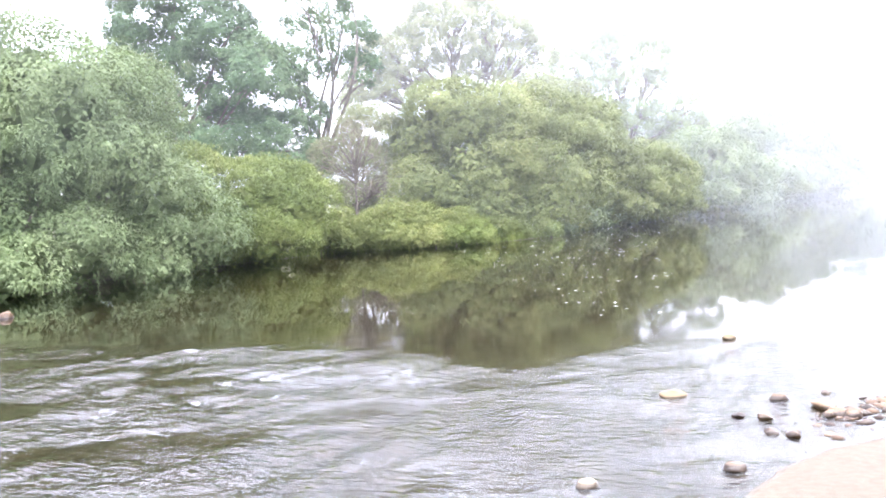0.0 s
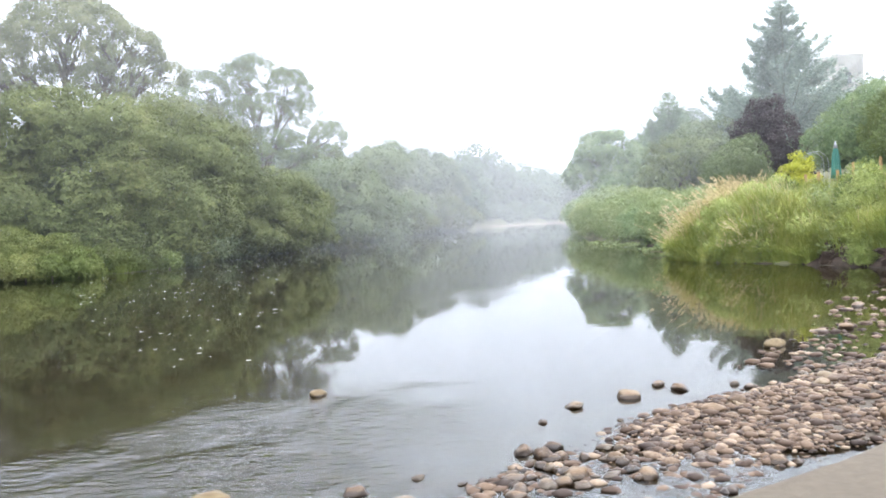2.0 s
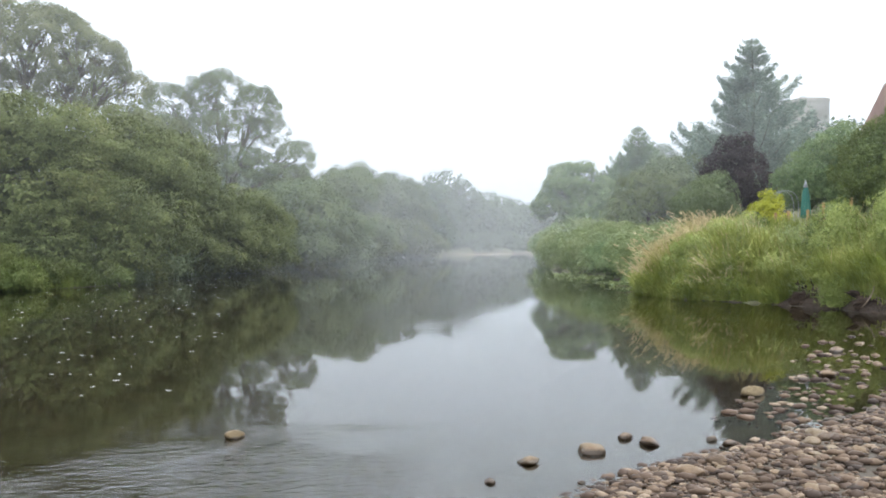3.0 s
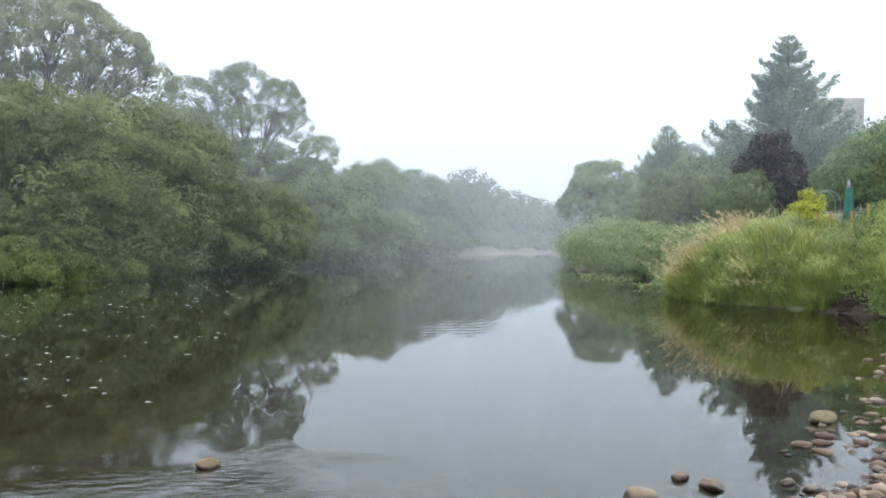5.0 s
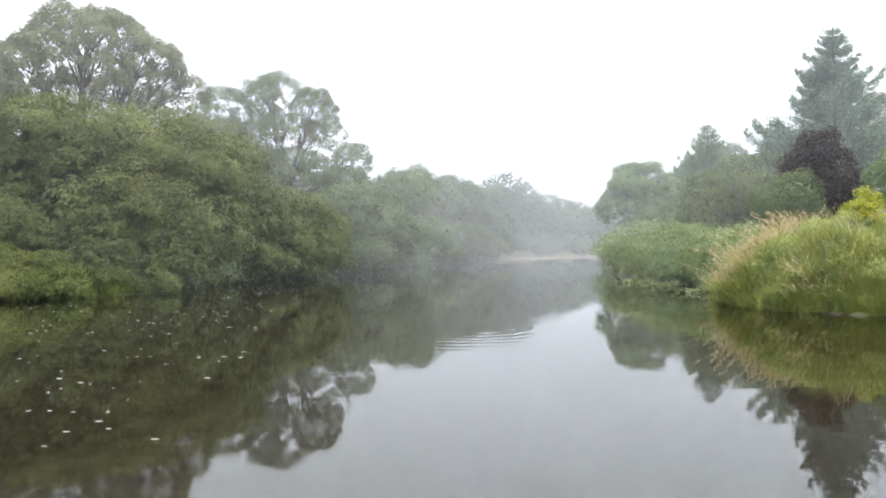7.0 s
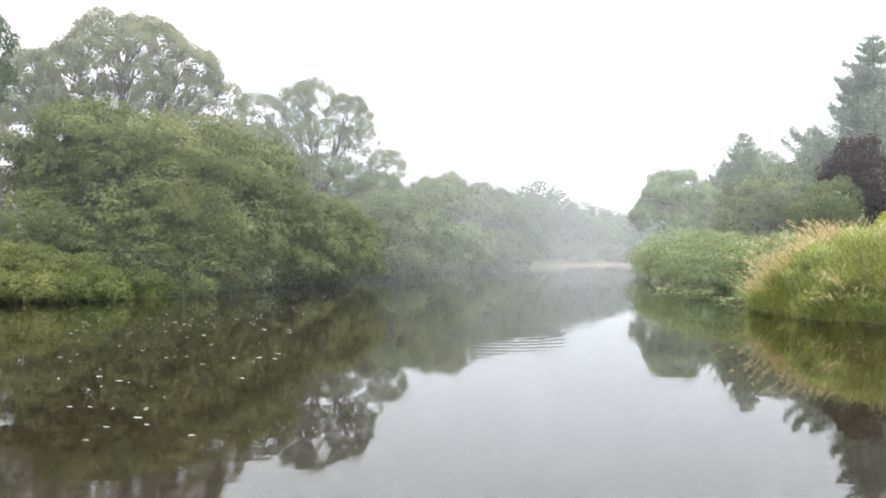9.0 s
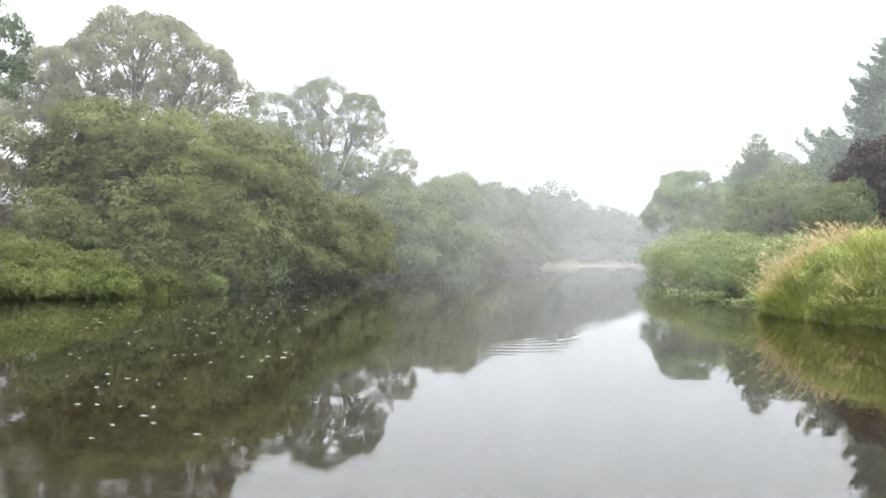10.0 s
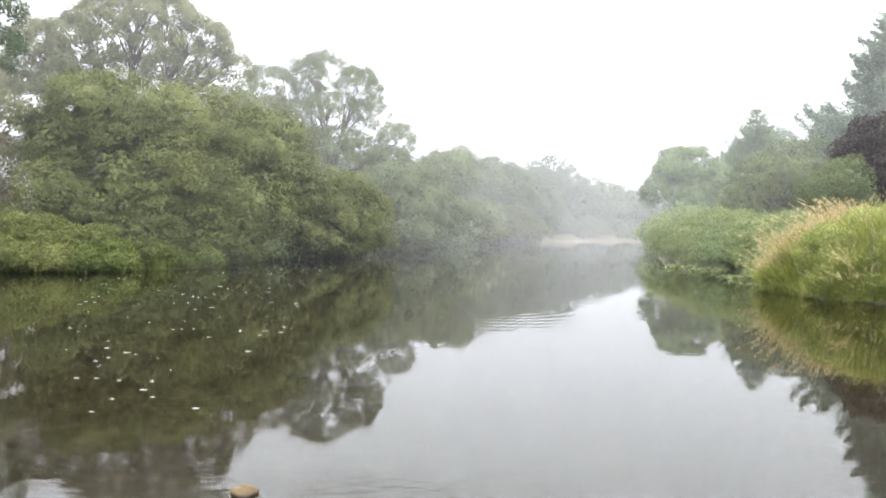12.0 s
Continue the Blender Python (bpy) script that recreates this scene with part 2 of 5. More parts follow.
def mist_material():
    """Thin river mist: droplets that scatter the daylight, thinning out upwards."""
    m, nt, out = material("river_mist")
    geo = nt.nodes.new("ShaderNodeNewGeometry")
    sep = nt.nodes.new("ShaderNodeSeparateXYZ")
    nt.links.new(geo.outputs["Position"], sep.inputs[0])
    mr = nt.nodes.new("ShaderNodeMapRange")
    nt.links.new(sep.outputs[2], mr.inputs[0])
    mr.inputs[1].default_value, mr.inputs[2].default_value = 0.0, 60.0
    mr.inputs[3].default_value, mr.inputs[4].default_value = 1.0, 0.5
    th = nt.nodes.new("ShaderNodeAttribute")
    th.attribute_name = "thickness"
    n = noise_node(nt, 0.05, 3, geo.outputs["Position"])
    fac = math_node(nt, "MULTIPLY", math_node(nt, "MULTIPLY", mr.outputs[0], th.outputs["Fac"]), math_node(nt, "ADD", math_node(nt, "MULTIPLY", n.outputs[0], 0.6), 0.7))
    d = nt.nodes.new("ShaderNodeBsdfDiffuse")
    d.inputs[0].default_value = (0.95, 0.96, 0.97, 1)
    t = nt.nodes.new("ShaderNodeBsdfTranslucent")
    t.inputs[0].default_value = (0.95, 0.96, 0.97, 1)
    both = nt.nodes.new("ShaderNodeMixShader")
    both.inputs[0].default_value = 0.5
    nt.links.new(d.outputs[0], both.inputs[1])
    nt.links.new(t.outputs[0], both.inputs[2])
    tr = nt.nodes.new("ShaderNodeBsdfTransparent")
    mx = nt.nodes.new("ShaderNodeMixShader")
    nt.links.new(fac, mx.inputs[0])
    nt.links.new(tr.outputs[0], mx.inputs[1])
    nt.links.new(both.outputs[0], mx.inputs[2])
    nt.links.new(mx.outputs[0], out.inputs[0])
    return m


MAT_MIST = mist_material()

# ---- mesh helpers ----
rng = np.random.default_rng(7)


def mesh_from(name, verts, faces, mat, smooth=False):
    """A mesh from arrays; all faces with the same number of corners."""
    verts, faces = np.asarray(verts, np.float32), np.asarray(faces, np.int32)
    k = faces.shape[1]
    me = bpy.data.meshes.new(name)
    me.vertices.add(len(verts))
    me.vertices.foreach_set("co", verts.ravel())
    me.loops.add(faces.size)
    me.loops.foreach_set("vertex_index", faces.ravel())
    me.polygons.add(len(faces))
    me.polygons.foreach_set("loop_start", np.arange(len(faces), dtype=np.int32) * k)
    me.polygons.foreach_set("use_smooth", np.full(len(faces), smooth))
    me.update(calc_edges=True)
    me.materials.append(mat)
    return me


def part(name, me, parent=None, label=""):
    ob = new(name, me)
    if parent is not None:
        ob.parent = parent
    return tagged(ob, label)


def bm_mesh(name, bm, mat, smooth=False):
    me = bpy.data.meshes.new(name)
    bmesh.ops.recalc_face_normals(bm, faces=bm.faces)
    bm.to_mesh(me)
    bm.free()
    me.materials.append(mat)
    if smooth:
        me.polygons.foreach_set("use_smooth", np.full(len(me.polygons), True))
    return me


def box_mesh(name, size, mat, bevel=0.02, at=(0, 0, 0)):
    bm = bmesh.new()
    bmesh.ops.create_cube(bm, size=1)
    bmesh.ops.scale(bm, vec=size, verts=bm.verts)
    if bevel:
        bmesh.ops.bevel(bm, geom=bm.edges[:], offset=bevel, segments=2, affect="EDGES")
    bmesh.ops.translate(bm, vec=at, verts=bm.verts)
    return bm_mesh(name, bm, mat)


def unit(a):
    return a / np.maximum(np.linalg.norm(a, axis=-1, keepdims=True), 1e-9)


def leaves(centres, along, length, width, sag=0.15, face=None):
    """Diamond-shaped leaves, bent a little: four corners each."""
    n = len(centres)
    along = unit(along)
    spin = rng.normal(size=(n, 3))
    side = unit(np.cross(along, spin if face is None else unit(face) + 0.32 * spin))
    up = np.cross(side, along)
    length, width = np.broadcast_to(length, (n,))[:, None], np.broadcast_to(width, (n,))[:, None]
    mid = centres + along * length * 0.45 + up * length * sag
    v = np.stack([centres, mid + side * width / 2, centres + along * length, mid - side * width / 2], 1).reshape(-1, 3)
    return v, np.arange(4 * n).reshape(n, 4)


def small_leaves(centres, along, length, width, face):
    """Pointed leaves too small to show a bend: three corners each."""
    n = len(centres)
    along = unit(along)
    side = unit(np.cross(along, face)) * (np.broadcast_to(width, (n,))[:, None] * 0.5)
    tip = centres + along * np.broadcast_to(length, (n,))[:, None]
    mid = centres + along * np.broadcast_to(length, (n,))[:, None] * 0.2
    return np.stack([mid - side, mid + side, tip], 1).reshape(-1, 3), np.arange(3 * n).reshape(n, 3)


def tube(points, radii, sides=6):
    p = np.asarray(points, float)
    k = len(p)
    t = unit(np.gradient(p, axis=0))
    ref = np.array([0.3, 1.0, 0.2]) if abs(t[0][2]) > 0.7 else np.array([0.0, 0.0, 1.0])
    a = unit(np.cross(t, ref))
    b = np.cross(t, a)
    ang = np.linspace(0, 2 * np.pi, sides, endpoint=False)
    ring = a[:, None] * np.cos(ang)[None, :, None] + b[:, None] * np.sin(ang)[None, :, None]
    v = (p[:, None] + ring * np.asarray(radii)[:, None, None]).reshape(-1, 3)
    i, j = np.meshgrid(np.arange(k - 1), np.arange(sides), indexing="ij")
    q = np.stack([i * sides + j, i * sides + (j + 1) % sides, (i + 1) * sides + (j + 1) % sides, (i + 1) * sides + j], -1)
    return v, q.reshape(-1, 4)


def joined(pieces):
    vs, fs, n = [], [], 0
    for v, f in pieces:
        vs.append(v)
        fs.append(f + n)
        n += len(v)
    return np.concatenate(vs), np.concatenate(fs)


def curve_between(a, b, bow, n=6):
    a, b = np.asarray(a, float), np.asarray(b, float)
    s = np.linspace(0, 1, n)[:, None]
    return a + (b - a) * s + np.asarray(bow) * np.sin(np.pi * s)


def within(p, c, r):
    """How deep each point lies in an ellipsoid: under 1 is inside."""
    return (((p - c) / r) ** 2).sum(1)


def lobes_of(blobs, lobe, keep_low):
    """Rounded lobes that swell out of the crown's main masses, with the way outwards."""
    cs, us, rs = [], [], []
    for i, (x, y, z, rx, ry, rz) in enumerate(blobs):
        c, r = np.array([x, y, z]), np.array([rx, ry, rz])
        size = min(lobe, 0.5 * r.min())
        area = 4 * np.pi * ((rx * ry) ** 1.6 / 3 + (rx * rz) ** 1.6 / 3 + (ry * rz) ** 1.6 / 3) ** (1 / 1.6)
        u = unit(rng.normal(size=(max(8, int(area / size ** 2 / 1.9)), 3)))
        u = u[u[:, 2] > keep_low]
        p = c + r * u * rng.uniform(0.56, 0.82, (len(u), 1))
        ok = np.ones(len(u), bool)
        for j, other in enumerate(blobs):
            if j != i:
                ok &= within(p, other[:3], other[3:]) > 0.5
        cs.append(p[ok])
        us.append(unit(u[ok] / r))
        rs.append(size * rng.uniform(0.5, 1.25, ok.sum()))
    return np.concatenate(cs), np.concatenate(us), np.concatenate(rs)


def tufts_of(centres, outs, radii, tuft):
    """Tufts of leaves over the outer side of every lobe."""
    k = np.maximum(4, (4 * np.pi * radii ** 2 / tuft ** 2 / 2.0).astype(int))
    c, u, r, own = np.repeat(centres, k, 0), np.repeat(outs, k, 0), np.repeat(radii, k), np.repeat(np.arange(len(radii)), k)
    d = unit(rng.normal(size=c.shape) + 0.6 * u + np.array([0, 0, 0.15]))
    p = c + d * (r * (rng.uniform(0.78, 1.02, len(r)) + 0.4 * rng.random(len(r)) ** 7))[:, None] * [1, 1, 0.8]
    ok = ((d * u).sum(1) > -0.3) & (d[:, 2] > -0.55 + 0.4 * rng.random(len(d)))
    for i in range(len(radii)):
        near = (own != i) & (((p - centres[i]) ** 2).sum(1) < (radii[i] * 0.8) ** 2)
        ok &= ~near
    return p[ok], unit(d[ok] + 0.45 * u[ok]), tuft * rng.uniform(0.55, 1.25, ok.sum())


def foliage(centres, outs, radii, leaf, slim, cover=1.0, droop=0.3, out=0.3, floor=None):
    """Leaves that lie like scales over the outer side of every tuft, their tips hanging out and down."""
    k = np.minimum(rng.poisson(cover * 0.5 * np.pi * radii ** 2 / (0.5 * slim * leaf * leaf)) + 2, 400)
    c, u, r = np.repeat(centres, k, 0), np.repeat(outs, k, 0), np.repeat(radii, k)[:, None]
    d = unit(rng.normal(size=c.shape) + 0.75 * u)
    p = c + d * r * rng.uniform(0.55, 1.08, (len(c), 1)) * [1, 1, 0.85]
    face = unit(d * 0.75 + u * 0.6 + np.array([0, 0, 0.25]) + rng.normal(size=c.shape) * 0.22)
    way = rng.normal(size=c.shape) * 0.8 + np.array([0, 0, -droop])
    way = unit(way - face * (way * face).sum(1)[:, None]) + out * d
    ln = leaf * rng.uniform(0.6, 1.4, len(c))
    if floor is not None:
        keep = p[:, 2] > floor
        p, way, ln, face = p[keep], way[keep], ln[keep], face[keep]
    return small_leaves(p, way, ln, slim * ln, face)


def limbs(base, trunk_h, trunk_r, tops, lean=(0, 0), twigs=None, twig_n=0):
    """A trunk that tapers, limbs to each of the crown's masses and finer branches beyond."""
    base = np.asarray(base, float)
    fork = base + [lean[0], lean[1], trunk_h]
    pieces = [tube(curve_between(base - [0, 0, 0.3], fork, rng.normal(size=3) * 0.12, 6), np.linspace(trunk_r * 1.25, trunk_r * 0.8, 6), 8)]
    for t in tops:
        t = np.asarray(t, float)
        start = base + (fork - base) * rng.uniform(0.7, 1.0)
        bow = rng.normal(size=3) * 0.08 * np.linalg.norm(t - start) + [0, 0, 0.06 * np.linalg.norm(t - start)]
        pieces.append(tube(curve_between(start, t, bow, 7), np.linspace(trunk_r * 0.55, trunk_r * 0.12, 7), 6))
    if twigs is not None and twig_n:
        tp = np.asarray(tops, float)
        for p in twigs[rng.choice(len(twigs), min(twig_n, len(twigs)), replace=False)]:
            t = tp[np.argmin(((tp - p) ** 2).sum(1))]
            s = fork + (t - fork) * rng.uniform(0.45, 1.0)
            pieces.append(tube(curve_between(s, p, rng.normal(size=3) * 0.3 + [0, 0, 0.25], 5), np.linspace(trunk_r * 0.2, 0.015, 5), 4))
    return joined(pieces)


def waves(x, y, seed, count, lengths, turn=0.0, fan=1.0):
    r = np.random.default_rng(seed)
    h = np.zeros_like(x)
    for _ in range(count):
        ln = math.exp(r.uniform(math.log(lengths[0]), math.log(lengths[1])))
        a = turn + r.normal() * fan
        h += ln * np.sin((x * math.cos(a) + y * math.sin(a)) * 6.283 / ln + r.uniform(0, 6.28))
    return h / count ** 0.5


SPHERE = bmesh.new()
bmesh.ops.create_icosphere(SPHERE, subdivisions=3, radius=1)
BALL_V = np.array([q.co for q in SPHERE.verts])
BALL_F = np.array([[q.index for q in fc.verts] for fc in SPHERE.faces])
SPHERE.free()


def core(blob, low):
    """An added solid, crumpled mass deep under the outer leaves: blocks light so crown gaps go dark."""
    crumple = 0.50 + 0.10 * waves(BALL_V[:, 0] + blob[0], BALL_V[:, 1] + BALL_V[:, 2] * 1.7 + blob[1], 5, 10, (0.25, 0.8)) / 0.45
    v = np.array(blob[:3]) + BALL_V * crumple[:, None] * np.array(blob[3:])
    if low is not None:
        v[:, 2] = np.maximum(v[:, 2], low + 0.12)
    return v, BALL_F


def tree(name, label, category, base, trunk_h, trunk_r, blobs, leaf_mat, lobe=1.1, tuft=0.4, leaf=0.16, slim=0.4, cover=0.9,
         droop=0.3, out=0.3, keep_low=-0.5, twig_n=0, lean=(0, 0), floor=None, group="", thin=0.0, crown_label=""):
    """A broad-leaved tree or bush; blobs, its main masses, are given relative to its base. thin: the share of tufts that is missing."""
    root = tagged(new(name), label, category, group)
    root.location = base
    lc, lu, lr = lobes_of(blobs, lobe, keep_low)
    cs, us, rs = tufts_of(lc, lu, lr, tuft)
    if thin:
        gap = np.array([noise.noise(Vector(p * 0.6)) + 0.8 * noise.noise(Vector(p * 1.7)) for p in cs])
        keep = gap > np.quantile(gap, thin)
        cs, us, rs = cs[keep], us[keep], rs[keep]
    v, f = limbs((0, 0, 0), trunk_h, trunk_r, [b[:3] for b in blobs], lean, cs, twig_n)
    part("trunk", mesh_from("trunk", v, f, MAT_BARK, True), root, "grey-brown bark")
    low = None if floor is None else floor - base[2]
    crown = [foliage(cs, us, rs, leaf, slim, cover, droop, out, low)]
    if not thin:
        ic, iu, ir = lobes_of([(x, y, z, p * 0.85, q * 0.85, r * 0.85) for x, y, z, p, q, r in blobs], lobe, -1.0)
        crown.append(foliage(ic, iu, ir, leaf * 1.5, min(0.8, slim * 1.6), 0.85, droop, 0.1, low))
        crown += [core(b, low) for b in blobs]
    v, f = joined(crown)
    part("crown", mesh_from("crown", v, f, leaf_mat), root, crown_label)
    return root


def conifer(name, label, base, height, radius, mat, start=0.12, tiers=16, per_tier=7, rise=0.1, sag=0.25, power=0.8, ragged=0.25,
            leaf=0.34, density=16, lean=(0, 0), slim=0.3):
    """A conifer: a straight stem with whorls of boughs, each bough feathered with sprays."""
    root = tagged(new(name), label, "conifer")
    root.location = base
    stem = curve_between((0, 0, -0.3), (lean[0], lean[1], height), (0.1, 0.05, 0), 9)
    pieces = [tube(stem, np.linspace(height * 0.02 + 0.05, 0.03, 9), 8)]
    pos, way, size = [], [], []
    for i in range(tiers):
        s = start + (1 - start) * (i + rng.uniform(-0.3, 0.3)) / tiers
        s = min(max(s, start), 0.985)
        reach = radius * max(1 - (s - start) / (1 - start), 0.02) ** power
        hub = np.array([lean[0] * s, lean[1] * s, height * s])
        turn = rng.uniform(0, 6.28)
        for j in range(per_tier):
            a = turn + 2 * np.pi * j / per_tier + rng.normal() * 0.25
            ln = reach * rng.uniform(1 - ragged, 1 + ragged * 0.8) + 0.18
            out = np.array([math.cos(a), math.sin(a), 0])
            tip = hub + out * ln + np.array([0, 0, ln * (rise + rng.normal() * 0.10)])
            bough = curve_between(hub, tip, (0, 0, -sag * ln * 0.5), 6)
            pieces.append(tube(bough, np.linspace(0.02 + 0.012 * ln, 0.008, 6), 4))
            n = int(density * ln * 1.6) + 5
            q = rng.random(n) ** 0.7
            p = np.stack([np.interp(q * 5, range(6), bough[:, k]) for k in range(3)], 1)
            side = np.array([-out[1], out[0], 0])
            w = rng.normal(size=(n, 1)) * (0.17 * (1.15 - q[:, None]) * ln + 0.09)
            p = p + side * w + np.array([0, 0, 1]) * rng.normal(size=(n, 1)) * (0.06 + 0.035 * ln) - np.array([0, 0, 0.10]) * np.abs(w)
            pos.append(p)
            way.append(out * 0.8 + side * np.sign(w) * 0.6 + rng.normal(size=(n, 3)) * 0.3 + np.array([0, 0, rise - 0.1]))
            size.append(np.full(n, leaf * (0.5 + 0.5 * min(1.0, reach / 1.5))) * rng.uniform(0.6, 1.3, n))
    v, f = joined(pieces)
    part("trunk", mesh_from("trunk", v, f, MAT_BARK, True), root, "brown bark")
    sz = np.concatenate(size)
    v, f = leaves(np.concatenate(pos), np.concatenate(way), sz, sz * slim, 0.1)
    part("crown", mesh_from("crown", v, f, mat), root)
    return root


# ---- ground, river bed and water ----
LEFT = [(-30, -60), (-28, -20), (-27, 0), (-26.5, 12), (-25, 18), (-23.5, 27), (-21.5, 33.4), (-18, 33.9), (-15, 34.0), (-13.2, 36.3), (-12.1, 40), (-12, 46), (-11.3, 55), (-9.6, 65),
        (-2, 108), (6, 135), (14, 158), (36, 188), (80, 212), (180, 240)]
RIGHT = [(180, 150), (80, 128), (34, 110), (19.5, 96), (15.3, 75), (12.5, 58), (11.4, 43), (11.7, 36), (11.1, 31.5), (9.8, 28.5), (9.2, 26.2), (9.5, 23.4), (11.0, 21.4), (11.5, 19.6), (11.9, 18.0),
         (12.4, 16.8), (13.4, 14.2), (12.6, 10.4), (9.4, 7.8), (6.6, 6.8), (5.0, 6.1), (3.7, 5.3), (2.8, 4.7), (2.15, 4.35), (1.65, 3.95), (1.0, 3.25), (0.1, 2.35), (-0.45, 1.6), (-0.4, 1.2), (-0.6, 0.5),
         (-1.2, -1.2), (-2.6, -4), (-4.5, -10), (-8, -30), (-10, -60)]
RIVER = np.array(LEFT + RIGHT, float)


def shore_distance(px, py):
    """Metres from the waterline, above nought on land."""
    d = np.full(px.shape, 1e9)
    inside = np.zeros(px.shape, bool)
    for (x1, y1), (x2, y2) in zip(RIVER, np.roll(RIVER, -1, 0)):
        ex, ey = x2 - x1, y2 - y1
        t = np.clip(((px - x1) * ex + (py - y1) * ey) / (ex * ex + ey * ey), 0, 1)
        d = np.minimum(d, np.hypot(px - x1 - t * ex, py - y1 - t * ey))
        cross = ((y1 > py) != (y2 > py)) & (px < (x2 - x1) * (py - y1) / (y2 - y1 + 1e-12) + x1)
        inside ^= cross
    return np.where(inside, -d, d)


def smooth(a, b, x):
    t = np.clip((x - a) / (b - a), 0, 1)
    return t * t * (3 - 2 * t)


def stone_patches(x, y):
    """Where the stones lie thick along the water, from 0 to 1."""
    return smooth(-0.35, 0.5, waves(x, y, 41, 12, (0.35, 1.4)) * 1.3)


def land_height(x, y):
    d = shore_distance(x, y)
    rough = waves(x, y, 3, 14, (1.2, 14)) * 0.012
    right = smooth(-2, 6, x - 0.05 * y)
    beach = smooth(17.5, 15.5, y) * smooth(-8, -2, x)
    near = np.interp(x, [-1, 0.1, 0.6, 1.0, 1.6, 2.1, 2.6, 3.2, 4.5, 7], [0.4, 1.15, 1.5, 1.68, 2.05, 2.45, 2.7, 3.0, 3.1, 2.7])
    slip = smooth(near + 0.12, near - 0.25, y) * smooth(-8, -3, x) * smooth(9, 6, x)
    left_land = 1.1 * smooth(0, 2.5, d) + 0.02 * np.maximum(d - 3, 0)
    right_land = 0.5 * smooth(-0.1, 0.25, d) + 1.0 * smooth(0.15, 1.7, d) + 0.55 * smooth(1.2, 4.5, d) + 0.17 * np.clip(d - 5, 0, 45)
    beach_land = 0.05 * smooth(0, 0.3, d) + 0.03 * np.clip(d, 0, 4) + 0.10 * np.clip(d - 4, 0, 30)
    low = smooth(1.5, 0.8, x)
    beach_land = beach_land * (1 - low) + (np.minimum(beach_land, 0.1) * 0.15 - 0.040 + 0.02 * stone_patches(x, y)) * low
    land = left_land * (1 - right) + right_land * right
    land = land * (1 - beach) + beach_land * beach
    land = land * (1 - slip) + np.minimum(land, -0.06) * slip
    far = smooth(120, 600, np.hypot(x, y - 60)) * 14
    deep = smooth(4, 14, y - 0.4 * x) * 0.8 + 0.25
    shelf = smooth(2, 4, x) * smooth(4, 6, y) * smooth(15, 12.5, y)
    bed = -np.minimum(-np.minimum(d, 0) * (0.16 - 0.13 * shelf), deep)
    return np.where(d > 0, land + far + rough * np.clip(d, 0, 1), bed - 0.03 * shelf + rough * (0.6 - 0.45 * shelf))


def graded(inner_a, inner_b, step, outer, grow=1.16):
    mid = list(np.arange(inner_a, inner_b + step / 2, step))
    lo, hi, s = [], [], step
    a, b = inner_a, mid[-1]
    while a > -outer or b < outer:
        s *= grow
        a, b = a - s, b + s
        lo.append(a)
        hi.append(b)
    return np.array(lo[::-1] + mid + hi)


def sheet(xs, ys, height):
    X, Y = np.meshgrid(xs, ys)
    Z = height(X, Y)
    n, m = len(xs), len(ys)
    i, j = np.meshgrid(np.arange(m - 1), np.arange(n - 1), indexing="ij")
    f = np.stack([i * n + j, i * n + j + 1, (i + 1) * n + j + 1, (i + 1) * n + j], -1).reshape(-1, 4)
    return np.stack([X, Y, Z], -1).reshape(-1, 3), f


def riffle_amount(x, y):
    """Broken water: a shallow run that starts along a ragged line, with a smooth tongue pushing into it."""
    edge = 6.0 + 0.3 * np.sin(x * 1.3) + 0.4 * np.sin(x * 0.45 + 1) - 0.10 * np.maximum(-x - 5, 0) - 2.3 * np.exp(-((x + 3.7) / 1.3) ** 2)
    edge += waves(x, y, 17, 8, (0.7, 2.5)) * 0.16
    slack = smooth(0.1, 0.75, waves(x, y, 23, 14, (0.8, 3.2), 2.2, 0.7) * 0.45)
    return smooth(edge + 0.35, edge - 0.9, y) * smooth(0.6, -1.4, x - 0.1 * y) * (1 - 0.72 * slack)


def water_height(x, y):
    a = riffle_amount(x, y)
    strong = smooth(-2.5, -6.0, x + 0.3 * (y - 3))
    wx, wy = x + 0.16 * waves(x, y, 51, 6, (0.9, 2.6)), y + 0.16 * waves(x, y, 52, 6, (0.9, 2.6))
    h = a * (waves(wx, wy, 11, 34, (0.24, 0.7), 2.0, 1.3) * (0.014 + 0.017 * strong) + waves(wx, wy, 12, 12, (0.8, 1.8), 2.2, 1.0) * (0.005 + 0.009 * strong))
    r = np.hypot(x - 0.9, (y - 19.5) * 0.8)
    ring = 0.0012 * np.sin(r * 6.283 / 0.42) * smooth(4.2, 2.6, r) * smooth(0.4, 1.4, r)
    r2 = np.hypot(x - 4.4, (y - 19.0) * 0.8)
    return h + ring + 0.0010 * np.sin(r2 * 6.283 / 0.38) * smooth(2.2, 1.2, r2)


v, f = sheet(graded(-30, 26, 0.4, 1800, 1.2), graded(-8, 64, 0.48, 1800, 1.12), land_height)
me = mesh_from("ground", v, f, MAT_GROUND, True)
me.materials.append(MAT_BED)
me.materials.append(MAT_EARTH)
spot = v[f].mean(1)
bare = (spot[:, 2] > 0.03) & (spot[:, 2] < 0.5) & (spot[:, 0] > 8) & (spot[:, 1] > 15) & (spot[:, 1] < 21.5)
me.polygons.foreach_set("material_index", np.where(bare, 2, ((spot[:, 2] < 0.03) | ((spot[:, 1] < 15.5) & (spot[:, 0] > -4))).astype(np.int32)).astype(np.int32))
ground = tagged(part("ground", me), "grassy earth river banks and brown stony river bed", "ground", kind="structure")

